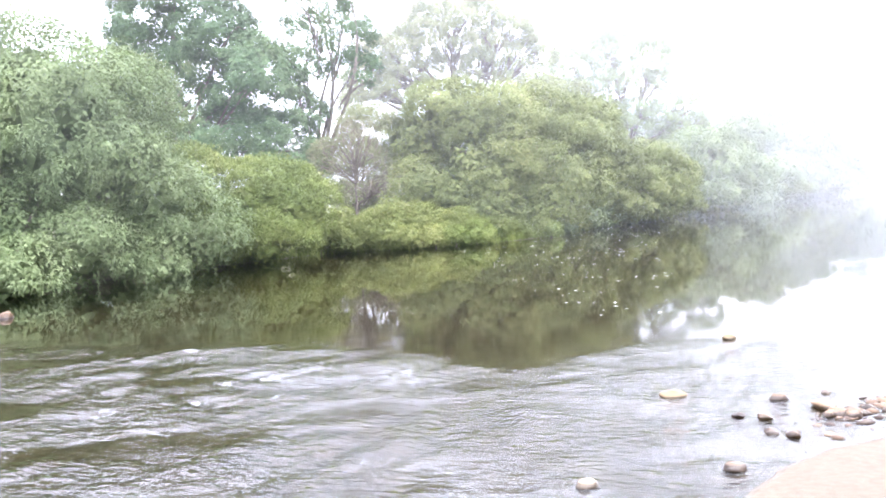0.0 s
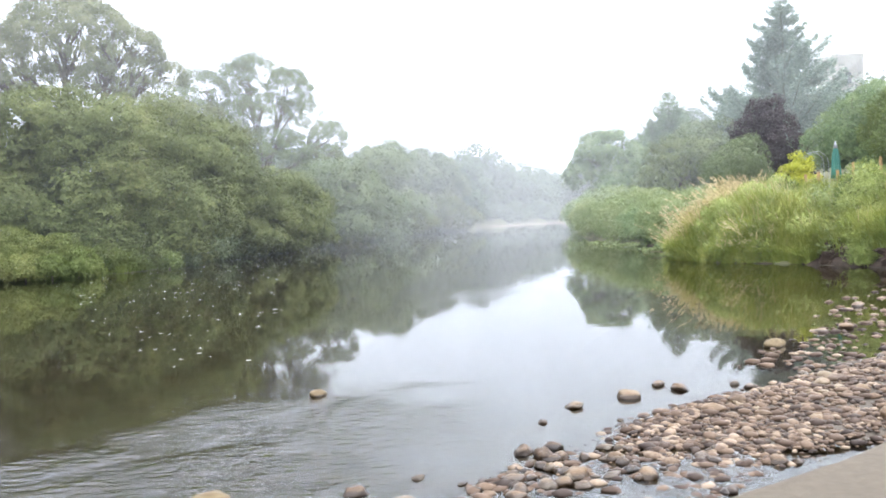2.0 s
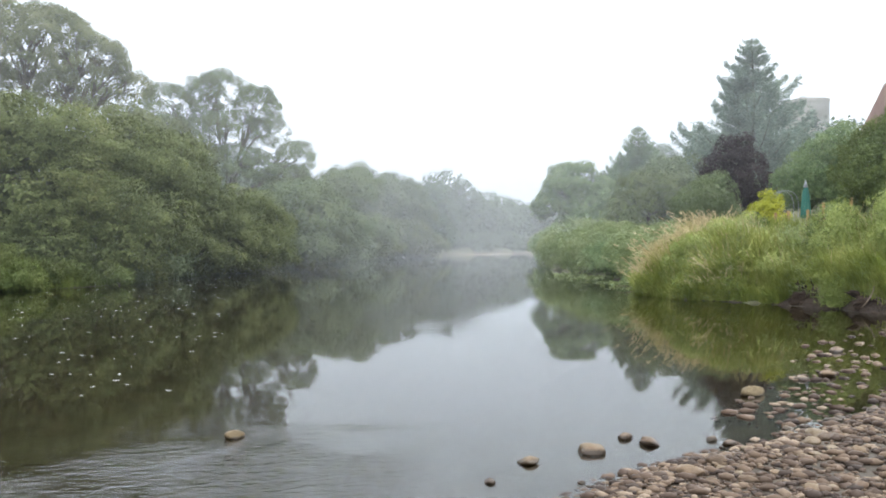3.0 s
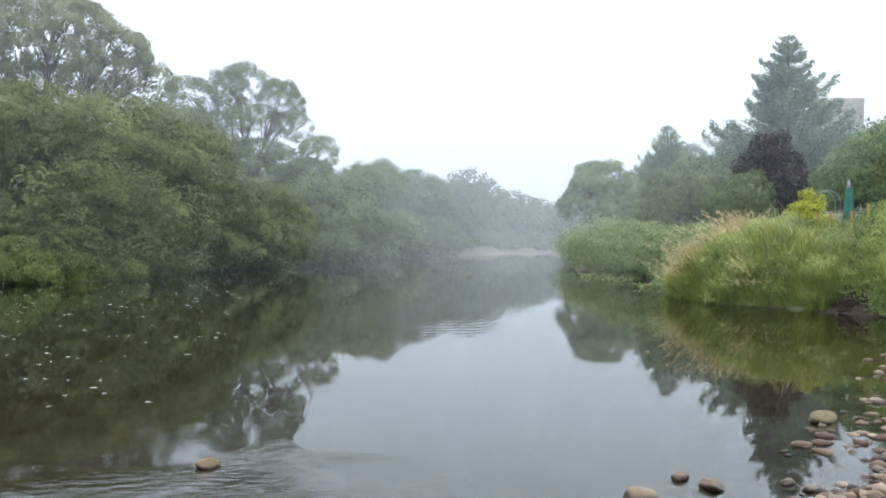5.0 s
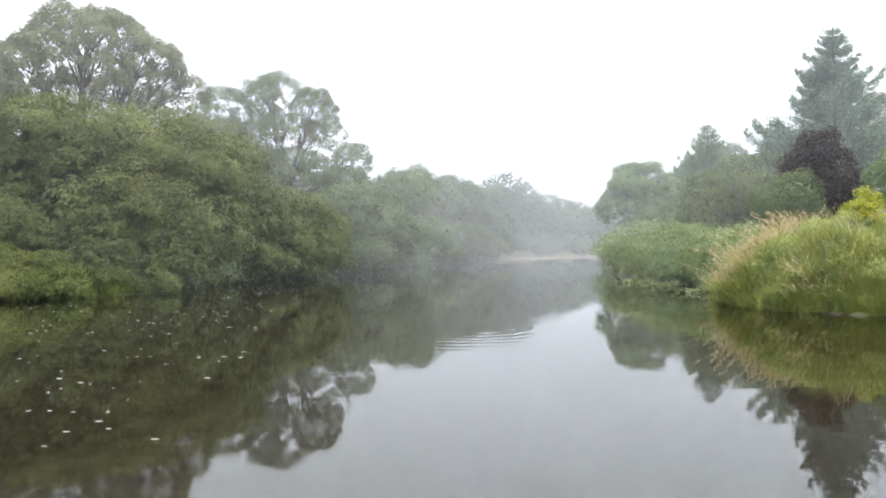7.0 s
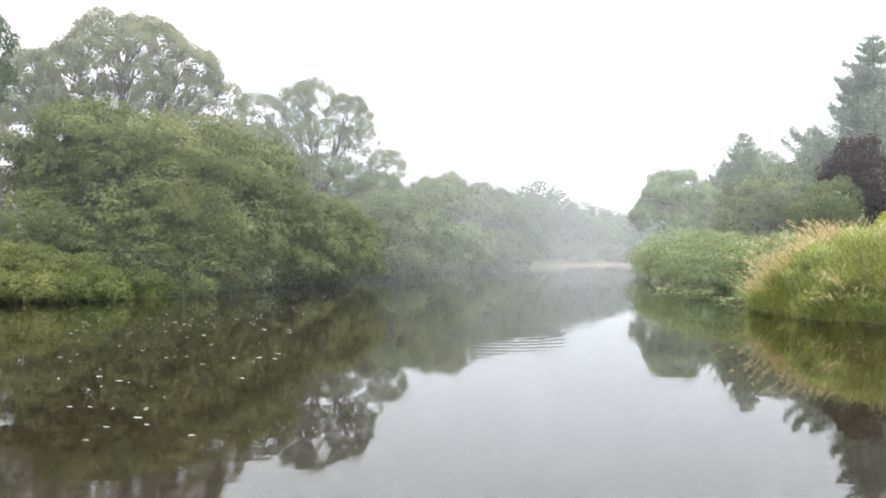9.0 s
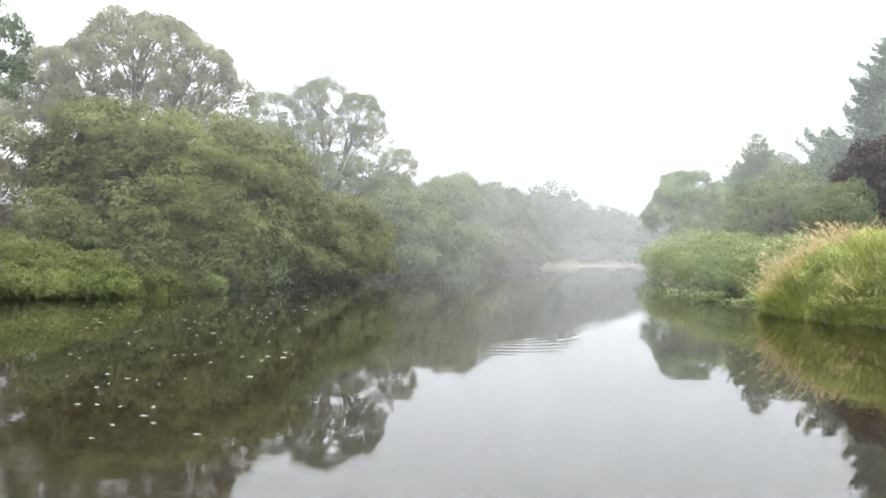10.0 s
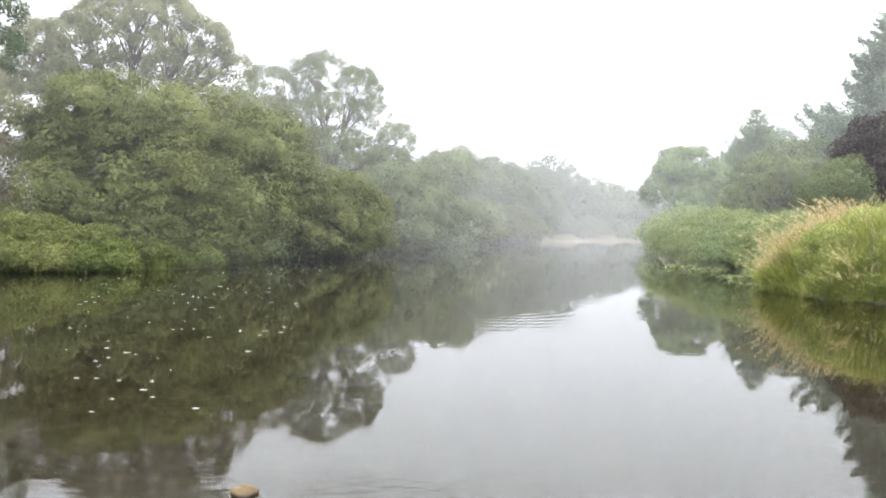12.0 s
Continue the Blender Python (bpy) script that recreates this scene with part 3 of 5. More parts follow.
xs = np.unique(np.concatenate([graded(-12, 1, 0.09, 260, 1.25), np.arange(1.1, 7, 0.14)]))
ys = np.unique(np.concatenate([graded(-4, 7.5, 0.085, 300, 1.25), np.arange(7.6, 24, 0.12)]))
v, f = sheet(xs, ys, water_height)
me = mesh_from("water", v, f, MAT_WATER, True)
att = me.attributes.new("riffle", "FLOAT", "POINT")
att.data.foreach_set("value", (riffle_amount(v[:, 0], v[:, 1]) * 0.9 + 0.03 * smooth(9, 4, v[:, 1]) * smooth(0.4, -0.8, v[:, 0])).astype(np.float32))
water = tagged(part("water", me), "calm dark river water with a rippling shallow run", "water", kind="structure")

# slipway slab: a rounded concrete edge that dips towards the water
EDGE = [(-5.2, -12), (-3.1, -6.5), (-1.75, -3.2), (-0.92, -1.25), (-0.70, -0.6), (-0.42, -0.14), (-0.05, 0.2), (0.48, 0.70), (1.1, 1.02), (1.5, 1.25),
        (2.06, 1.58), (2.57, 1.95), (3.4, 2.4), (4.6, 2.7), (6.5, 2.4), (9, 1.0), (12, -3), (14, -12)]


def slab_height(y):
    return 0.30 + 0.03 * max(0.0, -y)


def make_slipway():
    pts = []
    for (x1, y1), (x2, y2) in zip(EDGE, EDGE[1:]):
        n = max(2, int(math.hypot(x2 - x1, y2 - y1) / 0.05))
        for i in range(n):
            s = i / n
            x, y = x1 + (x2 - x1) * s, y1 + (y2 - y1) * s
            w = noise.noise(Vector((x * 1.7, y * 1.7, 0))) * 0.05 + noise.noise(Vector((x * 6, y * 6, 3))) * 0.035 + noise.noise(Vector((x * 15, y * 15, 5))) * 0.012
            pts.append((x + w, y + w))
    bm = bmesh.new()
    rows = []
    for inset, drop in ((0.0, -0.55), (0.0, -0.30), (0.0, -0.06), (0.02, -0.02), (0.07, 0.0)):
        row = []
        for i, (x, y) in enumerate(pts):
            a, b = pts[max(i - 1, 0)], pts[min(i + 1, len(pts) - 1)]
            tx, ty = b[0] - a[0], b[1] - a[1]
            ln = math.hypot(tx, ty)
            row.append(bm.verts.new((x + ty / ln * inset, y - tx / ln * inset, slab_height(y) + drop)))
        rows.append(row)
    for r1, r2 in zip(rows, rows[1:]):
        for i in range(len(pts) - 1):
            bm.faces.new((r1[i], r1[i + 1], r2[i + 1], r2[i]))
    inner = [bm.verts.new((v.co.x * 0.45 + 3.2, min(v.co.y, -0.6) * 0.75 - 2.6, slab_height(min(v.co.y, -0.6) * 0.75 - 2.6))) for v in rows[-1]]
    for i in range(len(pts) - 1):
        bm.faces.new((rows[-1][i], rows[-1][i + 1], inner[i + 1], inner[i]))
    bm.faces.new(inner)
    return bm_mesh("slipway", bm, MAT_CONCRETE, False)


tagged(part("slipway", make_slipway()), "worn beige concrete slipway sloping into the water", "slipway", kind="structure")

# ---- mist over the valley ----
pieces = []
thick = []
for k, (y0, alpha) in enumerate(MIST):
    xs = np.linspace(-260, 300, 90)
    zs = np.array([-0.2, 2, 5, 9, 14, 20, 28, 40, 60, 90.0])
    X, Zz = np.meshgrid(xs, zs)
    Y = y0 + min(1.0, y0 / 60) * (2.5 * np.sin(X / 17 + k * 2.1) + 1.5 * np.sin(X / 7.3 + k) + 1.5 * np.sin(Zz / 6 + k + X / 23))
    i, j = np.meshgrid(np.arange(len(zs) - 1), np.arange(len(xs) - 1), indexing="ij")
    n = len(xs)
    q = np.stack([i * n + j, i * n + j + 1, (i + 1) * n + j + 1, (i + 1) * n + j], -1).reshape(-1, 4)
    pieces.append((np.stack([X, Y, Zz], -1).reshape(-1, 3), q))
    thick.append((alpha * (np.ones(X.shape) if y0 > 30 else smooth(0.3, 5, Zz))).ravel().astype(np.float32))
v, f = joined(pieces)
me = mesh_from("mist", v, f, MAT_MIST, True)
me.attributes.new("thickness", "FLOAT", "POINT").data.foreach_set("value", np.concatenate(thick))
tagged(part("mist", me), "thin white morning mist hanging over the river", "mist", kind="stuff")

# ---- left bank ----
tree("willow_tree", "silvery green willow hanging over the river edge", "tree", (-27.6, 19.4, 1.0), 1.6, 0.35,
     [(0, 0, 5.6, 4.8, 4.5, 4.6), (3.8, -1.2, 4.4, 3.4, 3.4, 3.8), (-4.5, -1, 5.8, 4.5, 4.5, 5.4), (1.5, 2.5, 4.2, 3.2, 3, 3.6), (4.6, 1.6, 1.4, 2.6, 2.6, 2.0),
      (2.5, -3.2, 0.8, 2.4, 2.2, 1.8), (-2, -4, 1.5, 3.4, 3, 2.6), (4.6, -2.2, 0.2, 2.0, 2.2, 1.5), (5.6, 3.4, 0.3, 1.8, 2.2, 1.4), (3.0, -4.0, -0.3, 2.0, 1.6, 1.0), (5.4, 0.6, -0.4, 1.6, 2.4, 1.0), (4.6, -5.0, -0.2, 1.5, 1.5, 1.0)],
     MAT_SILVER, lobe=1.5, tuft=0.42, leaf=0.15, slim=0.3, cover=0.75, droop=0.9, out=0.45, keep_low=-0.7, floor=0.05)
tree("willow_bush", "yellow-green young willow bush at the waterline", "bush", (-22.8, 28.6, 0.9), 0.5, 0.15,
     [(0, 0, 1.7, 3.0, 3.0, 2.0), (2.2, -0.6, 1.2, 1.9, 2.0, 1.5), (-2.8, -2, 1.9, 3.2, 3, 2.4), (1.6, -1.8, 0.3, 2.0, 2, 1.4), (-0.8, -2.6, 0.1, 2.2, 1.8, 1.3), (0.2, -1.6, 0.2, 1.8, 1.6, 1.3)],
     MAT_GOLD, lobe=1.0, tuft=0.34, leaf=0.16, slim=0.25, cover=0.9, droop=-0.4, out=0.9, keep_low=-0.6, floor=0.04)
tree("alder_tree", "tall dark green alder tree behind the willows", "tree", (-37.4, 42, 1.6), 3.5, 0.4,
     [(0, 0, 8.5, 5.15, 4, 4.7), (3.2, 0, 5.5, 4.7, 4, 3.81), (-4, 0, 7.0, 5.04, 4, 5.15), (0.5, 0, 13.0, 4.48, 3.4, 4.03), (6.4, 0.5, 4.4, 4.03, 3.2, 3.14),
      (6.2, -0.5, 8.6, 3.36, 2.6, 3.14), (4.4, 0, 11.8, 2.91, 2.6, 2.69)],
     MAT_DARK, lobe=1.3, tuft=0.5, leaf=0.22, slim=0.5, cover=2.2, droop=0.4, twig_n=40, thin=0.03)
tree("alder_tree", "loose dark alder with open branches against the sky", "tree", (-29.0, 46, 1.5), 4.5, 0.28,
     [(-0.6, 0, 10.5, 2.4, 2.2, 2.8), (0.6, 0, 14.0, 2.4, 2, 2.6), (-1.6, 0, 7.0, 2.4, 2, 2.2), (2.4, 0, 11.8, 2.0, 1.6, 1.9), (3.0, 0, 15.0, 1.5, 1.5, 1.3), (3.0, 0, 9.6, 1.5, 1.3, 1.5)],
     MAT_DARK, lobe=0.8, tuft=0.4, leaf=0.19, slim=0.5, cover=1.3, droop=0.3, twig_n=60, thin=0.42)
tree("dead_shrub", "bare brown twiggy shrub between the trees", "shrub", (-23.2, 39.5, 1.2), 1.2, 0.12,
     [(0, 0, 3.6, 1.9, 1.6, 2.6), (1.2, 0, 1.8, 1.6, 1.4, 1.4)], MAT_BROWNTWIG, lobe=0.6, tuft=0.4, leaf=0.55, slim=0.035, cover=0.12, droop=-0.6, out=0.8, twig_n=120, thin=0.1)
tree("thorn_bush", "dull olive-brown thorn bush behind the bank", "bush", (-24.6, 42.5, 1.2), 1.0, 0.14,
     [(0, 0, 3.6, 2.8, 2.0, 2.8), (2.6, 0.4, 2.6, 2.4, 1.8, 2.4), (-2.8, 0, 2.4, 2.4, 1.8, 2.2), (1.0, 0, 5.4, 1.7, 1.5, 1.6), (-1.6, -0.4, 1.4, 2.2, 1.6, 2.0), (-4.4, 0, 1.8, 2.2, 1.8, 2.4), (0.8, -0.4, 1.2, 2.2, 1.6, 1.8)],
     MAT_THORN, lobe=0.8, tuft=0.35, leaf=0.19, slim=0.38, cover=1.3, droop=0.1, twig_n=80, thin=0.04)
tree("willow_tree", "broad rounded olive-green willow leaning over dark water", "tree", (-16.0, 44.5, 0.9), 2.2, 0.5,
     [(-2.71, -0.92, 6.61, 2.31, 3.2, 2.12), (-4.1, -1.51, 4.75, 1.94, 3.2, 2.2), (-0.28, -0.92, 5.93, 2.72, 3.6, 2.31), (2.12, 0.08, 5.58, 2.79, 3.6, 2.36), (4.5, 1.08, 4.49, 2.61, 3.4, 2.41), (1.83, -2.06, 3.02, 2.9, 3.2, 2.6),
      (-0.63, -2.61, 2.7, 2.53, 3, 2.53), (-2.07, -3.43, 1.85, 2.24, 2.6, 2.02), (4.28, -1.51, 1.95, 2.2, 2.8, 2.51), (-3.36, -3.98, 2.2, 1.83, 2.6, 1.74), (3.66, -2.88, 0.62, 1.77, 2.2, 1.53), (1.33, -3.71, 0.45, 1.85, 2.2, 1.48), (-0.66, -4.53, 0.21, 1.64, 2, 1.31)],
     MAT_WILLOW, lobe=1.25, tuft=0.34, leaf=0.15, slim=0.4, cover=0.85, droop=0.7, keep_low=-0.6, floor=0.05)
tree("willow_tree", "darker willow hanging down to the water", "tree", (-11.5, 54.5, 0.9), 1.6, 0.35,
     [(0.85, -2.92, 3.15, 2.56, 3.2, 2.48), (2.36, -0.92, 2.08, 2.51, 3.2, 2.59), (3.89, 2.08, 1.42, 2.13, 3, 2.47),
      (-0.36, -4.92, 1.17, 2.24, 2.8, 2.24), (1.53, -2.92, 0.51, 2.33, 2.6, 1.63), (4.88, 3.08, 0.3, 1.13, 1.5, 1.03), (3.29, 1.08, 0.06, 1.89, 2, 1.17)],
     MAT_WILLOW, lobe=1.15, tuft=0.36, leaf=0.16, slim=0.38, cover=0.85, droop=0.8, keep_low=-0.6, floor=0.05)
for x, y, z, w, h, mat in ((-14.4, 34.6, 0.4, 0.7, 0.6, MAT_GOLD), (-15.1, 33.6, 0.35, 0.5, 0.45, MAT_GOLD), (-16.1, 33.3, 0.4, 0.7, 0.55, MAT_WILLOW), (-17.2, 33.2, 0.4, 0.7, 0.6, MAT_WILLOW), (-14.0, 35.8, 0.45, 0.5, 0.7, MAT_WILLOW), (-13.2, 37.4, 0.4, 0.6, 0.6, MAT_WILLOW), (-12.3, 39.4, 0.4, 0.6, 0.5, MAT_WILLOW), (-11.9, 42, 0.3, 0.6, 0.5, MAT_ASH), (-11.8, 45, 0.3, 0.7, 0.5, MAT_WILLOW),
                           (-21.4, 31.6, 0.8, 1.2, 1.0, MAT_WILLOW), (-21.0, 33.2, 0.9, 1.2, 1.1, MAT_WILLOW), (-18.6, 33.6, 0.5, 1.0, 0.8, MAT_WILLOW), (-20.2, 33.2, 0.6, 1.1, 1.0, MAT_WILLOW), (-17.6, 35.6, 0.9, 1.3, 1.2, MAT_WILLOW), (-15.6, 36.0, 0.7, 1.0, 0.9, MAT_WILLOW), (-19.4, 35.4, 1.1, 1.5, 1.4, MAT_WILLOW)):
    tree("willow_bush", "low yellow-green willow growth at the waterline" if mat is MAT_GOLD else "leafy green bank bush trailing into the river", "bush", (x, y, 0.05), 0.15, 0.04,
         [(0, 0, z, w, w * 0.9, h), (w * 0.7, 0.2, z * 0.7, w * 0.7, w * 0.6, h * 0.7), (-w * 0.6, 0.3, z * 0.8, w * 0.7, w * 0.6, h * 0.8)], mat,
         lobe=0.45, tuft=0.22, leaf=0.13, slim=0.3, cover=0.8, droop=-0.4, out=0.8, floor=0.03, group="low growth along the waterline")
tree("alder_tree", "dark green tree crowding in behind the silvery willow", "tree", (-45, 34, 1.6), 3.0, 0.35,
     [(0, 0, 7.0, 5.0, 4, 5.0), (4.0, 0, 4.5, 4.0, 4, 3.6), (-4.5, 0, 6.0, 4.5, 4, 5.0), (3, -5, 3.0, 4, 4, 3.0)],
     MAT_DARK, lobe=1.4, tuft=0.6, leaf=0.28, slim=0.5, cover=0.8)
tree("pale_bush", "small pale yellow-green bush dipping into the water", "bush", (-11.45, 38.6, 0.05), 0.15, 0.05,
     [(0, 0, 0.25, 0.45, 0.4, 0.38)], MAT_GOLD, lobe=0.3, tuft=0.15, leaf=0.11, slim=0.35, out=0.7, droop=-0.3, floor=0.03)
tree("sycamore_tree", "large domed sycamore with dark limbs showing", "tree", (-26.1, 66, 1.6), 7.5, 0.42,
     [(0.32, -0.42, 15.28, 4.92, 4.5, 3.63), (-3.54, -0.42, 13.69, 3.22, 4, 2.7), (4.39, -0.42, 13.99, 2.7, 4, 3.01), (-6.76, -0.42, 13.48, 2.33, 3.5, 2.39),
      (-7.83, -0.42, 10.9, 2.59, 3.5, 2.17), (-3.94, -1.42, 11.08, 2.55, 3, 1.64), (3.75, -0.42, 11.76, 2.7, 3, 1.66), (5.89, -0.42, 12.62, 1.04, 2, 1.77), (7.74, -0.42, 12.19, 1.13, 1.2, 1.04)],
     MAT_SYC, lobe=0.95, tuft=0.42, leaf=0.18, slim=0.55, cover=1.6, droop=0.4, keep_low=-0.8, twig_n=150, thin=0.12)
tree("ash_tree", "airy ash tree with branches showing through thin leaves", "tree", (-14.2, 83, 1.6), 5.0, 0.30,
     [(-0.73, -0.42, 14.51, 3.34, 3.5, 2.48), (-5.04, -0.42, 13.7, 2.8, 3.5, 2.16), (3.05, -0.42, 13.43, 2.16, 3, 2.05), (0.25, -1.42, 10.87, 4.0, 3.5, 2.24), (-5.34, -1.42, 10.34, 3.2, 3.5, 2.66),
      (4.13, -0.42, 10.73, 1.83, 2.5, 1.73), (6.93, -0.42, 8.57, 1.73, 2, 1.83), (1.21, -2.42, 7.58, 4.21, 3.5, 2.11), (5.85, -1.42, 6.34, 2.66, 3, 1.49)],
     MAT_ASH, lobe=0.72, tuft=0.34, leaf=0.17, slim=0.4, cover=1.1, droop=0.5, keep_low=-0.8, twig_n=160, thin=0.27)
tree("bank_tree", "soft yellow-green tree filling in between taller ones", "tree", (-20.5, 77, 1.6), 4.0, 0.25,
     [(-0.6, 0, 11.0, 2.6, 2.5, 2.5), (1.4, 0, 9.0, 3.0, 2.5, 2.7), (-1.8, 0, 8.0, 2.8, 2.5, 2.7), (3.6, 0.5, 7.0, 3.0, 2.5, 2.6)],
     MAT_WILLOW, lobe=1.0, tuft=0.45, leaf=0.24, slim=0.42, cover=0.9, droop=0.4)
tree("bank_tree", "rounded green tree on the misty far bank", "tree", (-7.5, 78, 1.2), 2.0, 0.3,
     [(2.06, -6.42, 3.16, 2.57, 4, 2.81), (0.02, -2.42, 3.81, 2.22, 4, 2.47), (4.04, 7.58, 5.37, 2.91, 4, 3.07), (5.59, 13.58, 6.91, 2.39, 3.5, 2.15), (3.87, -0.42, 1.36, 3.04, 3.5, 2.43), (2.21, -8.42, 0.36, 2.27, 3, 1.46)],
     MAT_ASH, lobe=1.1, tuft=0.5, leaf=0.24, slim=0.45, droop=0.4, keep_low=-0.6, floor=0.05)
tree("bank_tree", "dull green trees fading into the mist", "tree", (-0.5, 114, 1.2), 2.4, 0.3,
     [(3.14, 3.58, 6.82, 3.68, 4, 3.22), (-0.04, -2.42, 5.4, 3.28, 4, 3.64), (5.53, 9.58, 5.13, 3.63, 4, 3.87), (0.68, -9.42, 1.68, 3.75, 4, 2.39)],
     MAT_ASH, lobe=1.4, tuft=0.65, leaf=0.34, slim=0.5, droop=0.4, keep_low=-0.6, floor=0.05)
tree("willow_bush", "pale willow bush on the misty far bank", "bush", (3.2, 112, 0.8), 0.8, 0.2,
     [(0.99, -0.42, 1.8, 3.28, 3, 2.18), (4.28, 5.58, 0.7, 2.91, 3, 1.38), (-2.0, -8.42, 0.72, 2.37, 3, 1.49)], MAT_GOLD, lobe=1.1, tuft=0.5, leaf=0.3, slim=0.4, keep_low=-0.6, floor=0.05)
tree("bank_tree", "grey-green tree standing far off in mist", "tree", (4.0, 128, 1.2), 3, 0.35,
     [(0, 0, 6.0, 4.2, 4.4, 4.4), (-5, -3, 6.0, 4, 4, 4.4), (5.2, 7, 5.5, 4.2, 4, 4.2), (4, 0, 2.2, 4.2, 4, 2.6)], MAT_FAR, lobe=1.5, tuft=0.7, leaf=0.4, slim=0.5, keep_low=-0.6, floor=0.05)

r4 = random.Random(3)
for y, rad, h in ((48, 2.0, 1.5), (52, 2.2, 1.7), (56.5, 2.4, 1.8), (61, 2.4, 2.0), (66, 2.6, 2.1), (72, 2.8, 2.2), (80, 3.0, 2.2), (89, 3.2, 2.4), (99, 3.4, 2.6), (110, 3.4, 2.4), (122, 3.6, 2.4), (135, 3.6, 2.4)):
    x = float(np.interp(y, [46, 55, 65, 108, 135], [-12.4, -11.4, -9.4, -1.2, 6.8]))
    tree("bank_bush", "dull green bush overhanging the misty far bank", "bush", (x, y, 0.3), 0.4, 0.1,
         [(0, 0, h * 0.5, rad, rad, h * 0.75), (-1.5, 2.0, h * 0.8, rad * 0.9, rad, h * 0.8), (0.5, -1.2, 0.3, rad * 0.7, rad * 0.8, h * 0.5)],
         r4.choice([MAT_ASH, MAT_WILLOW, MAT_SILVER]), lobe=0.9, tuft=0.4 if y < 75 else 0.55, leaf=0.2 if y < 75 else 0.34, slim=0.42, cover=0.62, droop=0.4, keep_low=-0.5,
         floor=0.03, group="bushes along the bank")

# far wood on the bend of the river
wood = tree("wood_tree", "misty broadleaf tree of the far riverside wood", "tree", (16, 186, 1.0), 3, 0.4,
            [(0, 0, 7.5, 5, 5, 5.2), (4.5, 1, 5.0, 4.4, 4, 4.2), (-4.5, 0, 5.6, 4.4, 4, 4.6), (1.5, -3, 2.6, 5, 3.5, 3.0)],
            MAT_FAR, lobe=1.6, tuft=0.9, leaf=0.62, slim=0.6, cover=0.3, droop=0.3, keep_low=-0.6, group="far riverside wood")
r2 = random.Random(5)
for i in range(22):
    x = -12 + i * 3.9 + r2.uniform(-1.5, 1.5)
    y = 168 + 0.55 * max(0, x - 8) + r2.uniform(2, 26)
    m = pose(x, y + 6, 1.0, 0, 0, r2.uniform(0, 360))
    t = copy_thing(wood, m)
    s = r2.uniform(0.9, 1.12) * float(np.interp(x, [-10, 14, 24, 34, 50], [0.95, 1.12, 1.05, 0.9, 0.62]))
    t.scale = (s, s, s * r2.uniform(0.9, 1.12))
for i in range(15):
    x = 8 + i * 3.0
    y = float(np.interp(x, [6, 14, 36, 80], [135, 158, 188, 212])) + 1.5
    t = copy_thing(wood, pose(x - 1.5, y, 0.4, 0, 0, r2.uniform(0, 360)))
    s = r2.uniform(0.28, 0.45)
    t.scale = (s * 1.2, s * 1.2, s * 0.8)
for i in range(9):
    t = copy_thing(wood, pose(-70 + i * 7 + r2.uniform(-2, 2), 118 + r2.uniform(-14, 30) - 2.2 * i, 1.4, 0, 0, r2.uniform(0, 360)))
    s = r2.uniform(0.8, 1.15)
    t.scale = (s, s, s)

# ---- right bank ----
def shore_right(y):
    pts = [(x, yy) for x, yy in RIGHT if 16 < yy < 112]
    pts.sort(key=lambda p: p[1])
    return float(np.interp(y, [p[1] for p in pts], [p[0] for p in pts]))


def height_at(x, y):
    return float(land_height(np.array([float(x)]), np.array([float(y)]))[0])


r3 = random.Random(9)
bush_specs = [(37, 2.2, 1.6), (40.5, 2.2, 1.3), (44, 2.4, 1.6), (49, 2.5, 1.9), (55, 2.6, 1.8), (62, 2.8, 2.1), (70, 3.0, 2.3), (80, 3.2, 2.5), (90, 3.2, 2.6)]
for y, rad, h in bush_specs:
    x = shore_right(y) + rad * 0.72 - 0.55
    tree("bank_bush", "mixed green riverside bush overhanging calm water", "bush", (x, y, 0.35), 0.4, 0.1,
         [(0, 0, h * 0.5, rad, rad, h * 0.66), (1.6, 1.2, h * 0.7, rad * 0.9, rad, h * 0.7), (-0.7, -1.2, 0.3, rad * 0.6, rad * 0.8, h * 0.45)],
         r3.choice([MAT_BUSH, MAT_BUSH, MAT_HEDGE]), lobe=0.6, tuft=0.24 if y < 60 else 0.4, leaf=0.105 if y < 60 else 0.24, slim=0.34, cover=0.62, droop=0.0, out=0.6, keep_low=-0.5,
         floor=0.03, group="bushes along the bank")
tree("bank_tree", "rounded grey-green tree beside the river bend", "tree", (20.5, 84, 2.2), 2.2, 0.3,
     [(-0.4, 0, 4.7, 2.6, 2.4, 2.99), (-2.0, 0, 3.3, 2.36, 2.2, 2.53), (2.0, 0, 3.5, 2.48, 2.2, 2.76), (-2.0, -1, 4.9, 1.53, 1.4, 1.72), (2.4, 0, 4.9, 1.3, 1, 1.49), (0.2, -1, 2.1, 3.54, 2, 2.3)], MAT_HEDGE, lobe=0.8, tuft=0.38, leaf=0.22, slim=0.42, cover=2.2, twig_n=40, thin=0.02)
conifer("conifer", "pale green pointed conifer in the mist", (28.6, 90, 4.0), 10.6, 4.6, MAT_CONIFER, 0.03, 32, 7, 0.22, 0.55, 0.88, 0.4, 0.2, 60, slim=0.4)
conifer("conifer", "smaller conifer crowding a taller one", (26.4, 89, 3.8), 7.6, 2.8, MAT_CONIFER, 0.03, 24, 7, 0.22, 0.55, 0.85, 0.4, 0.22, 52)
conifer("conifer", "hazy dark conifer between garden trees", (31.2, 80, 4.2), 9.0, 2.6, MAT_CONIFER, 0.03, 26, 6, 0.0, 0.3, 0.95, 0.35, 0.28, 32)
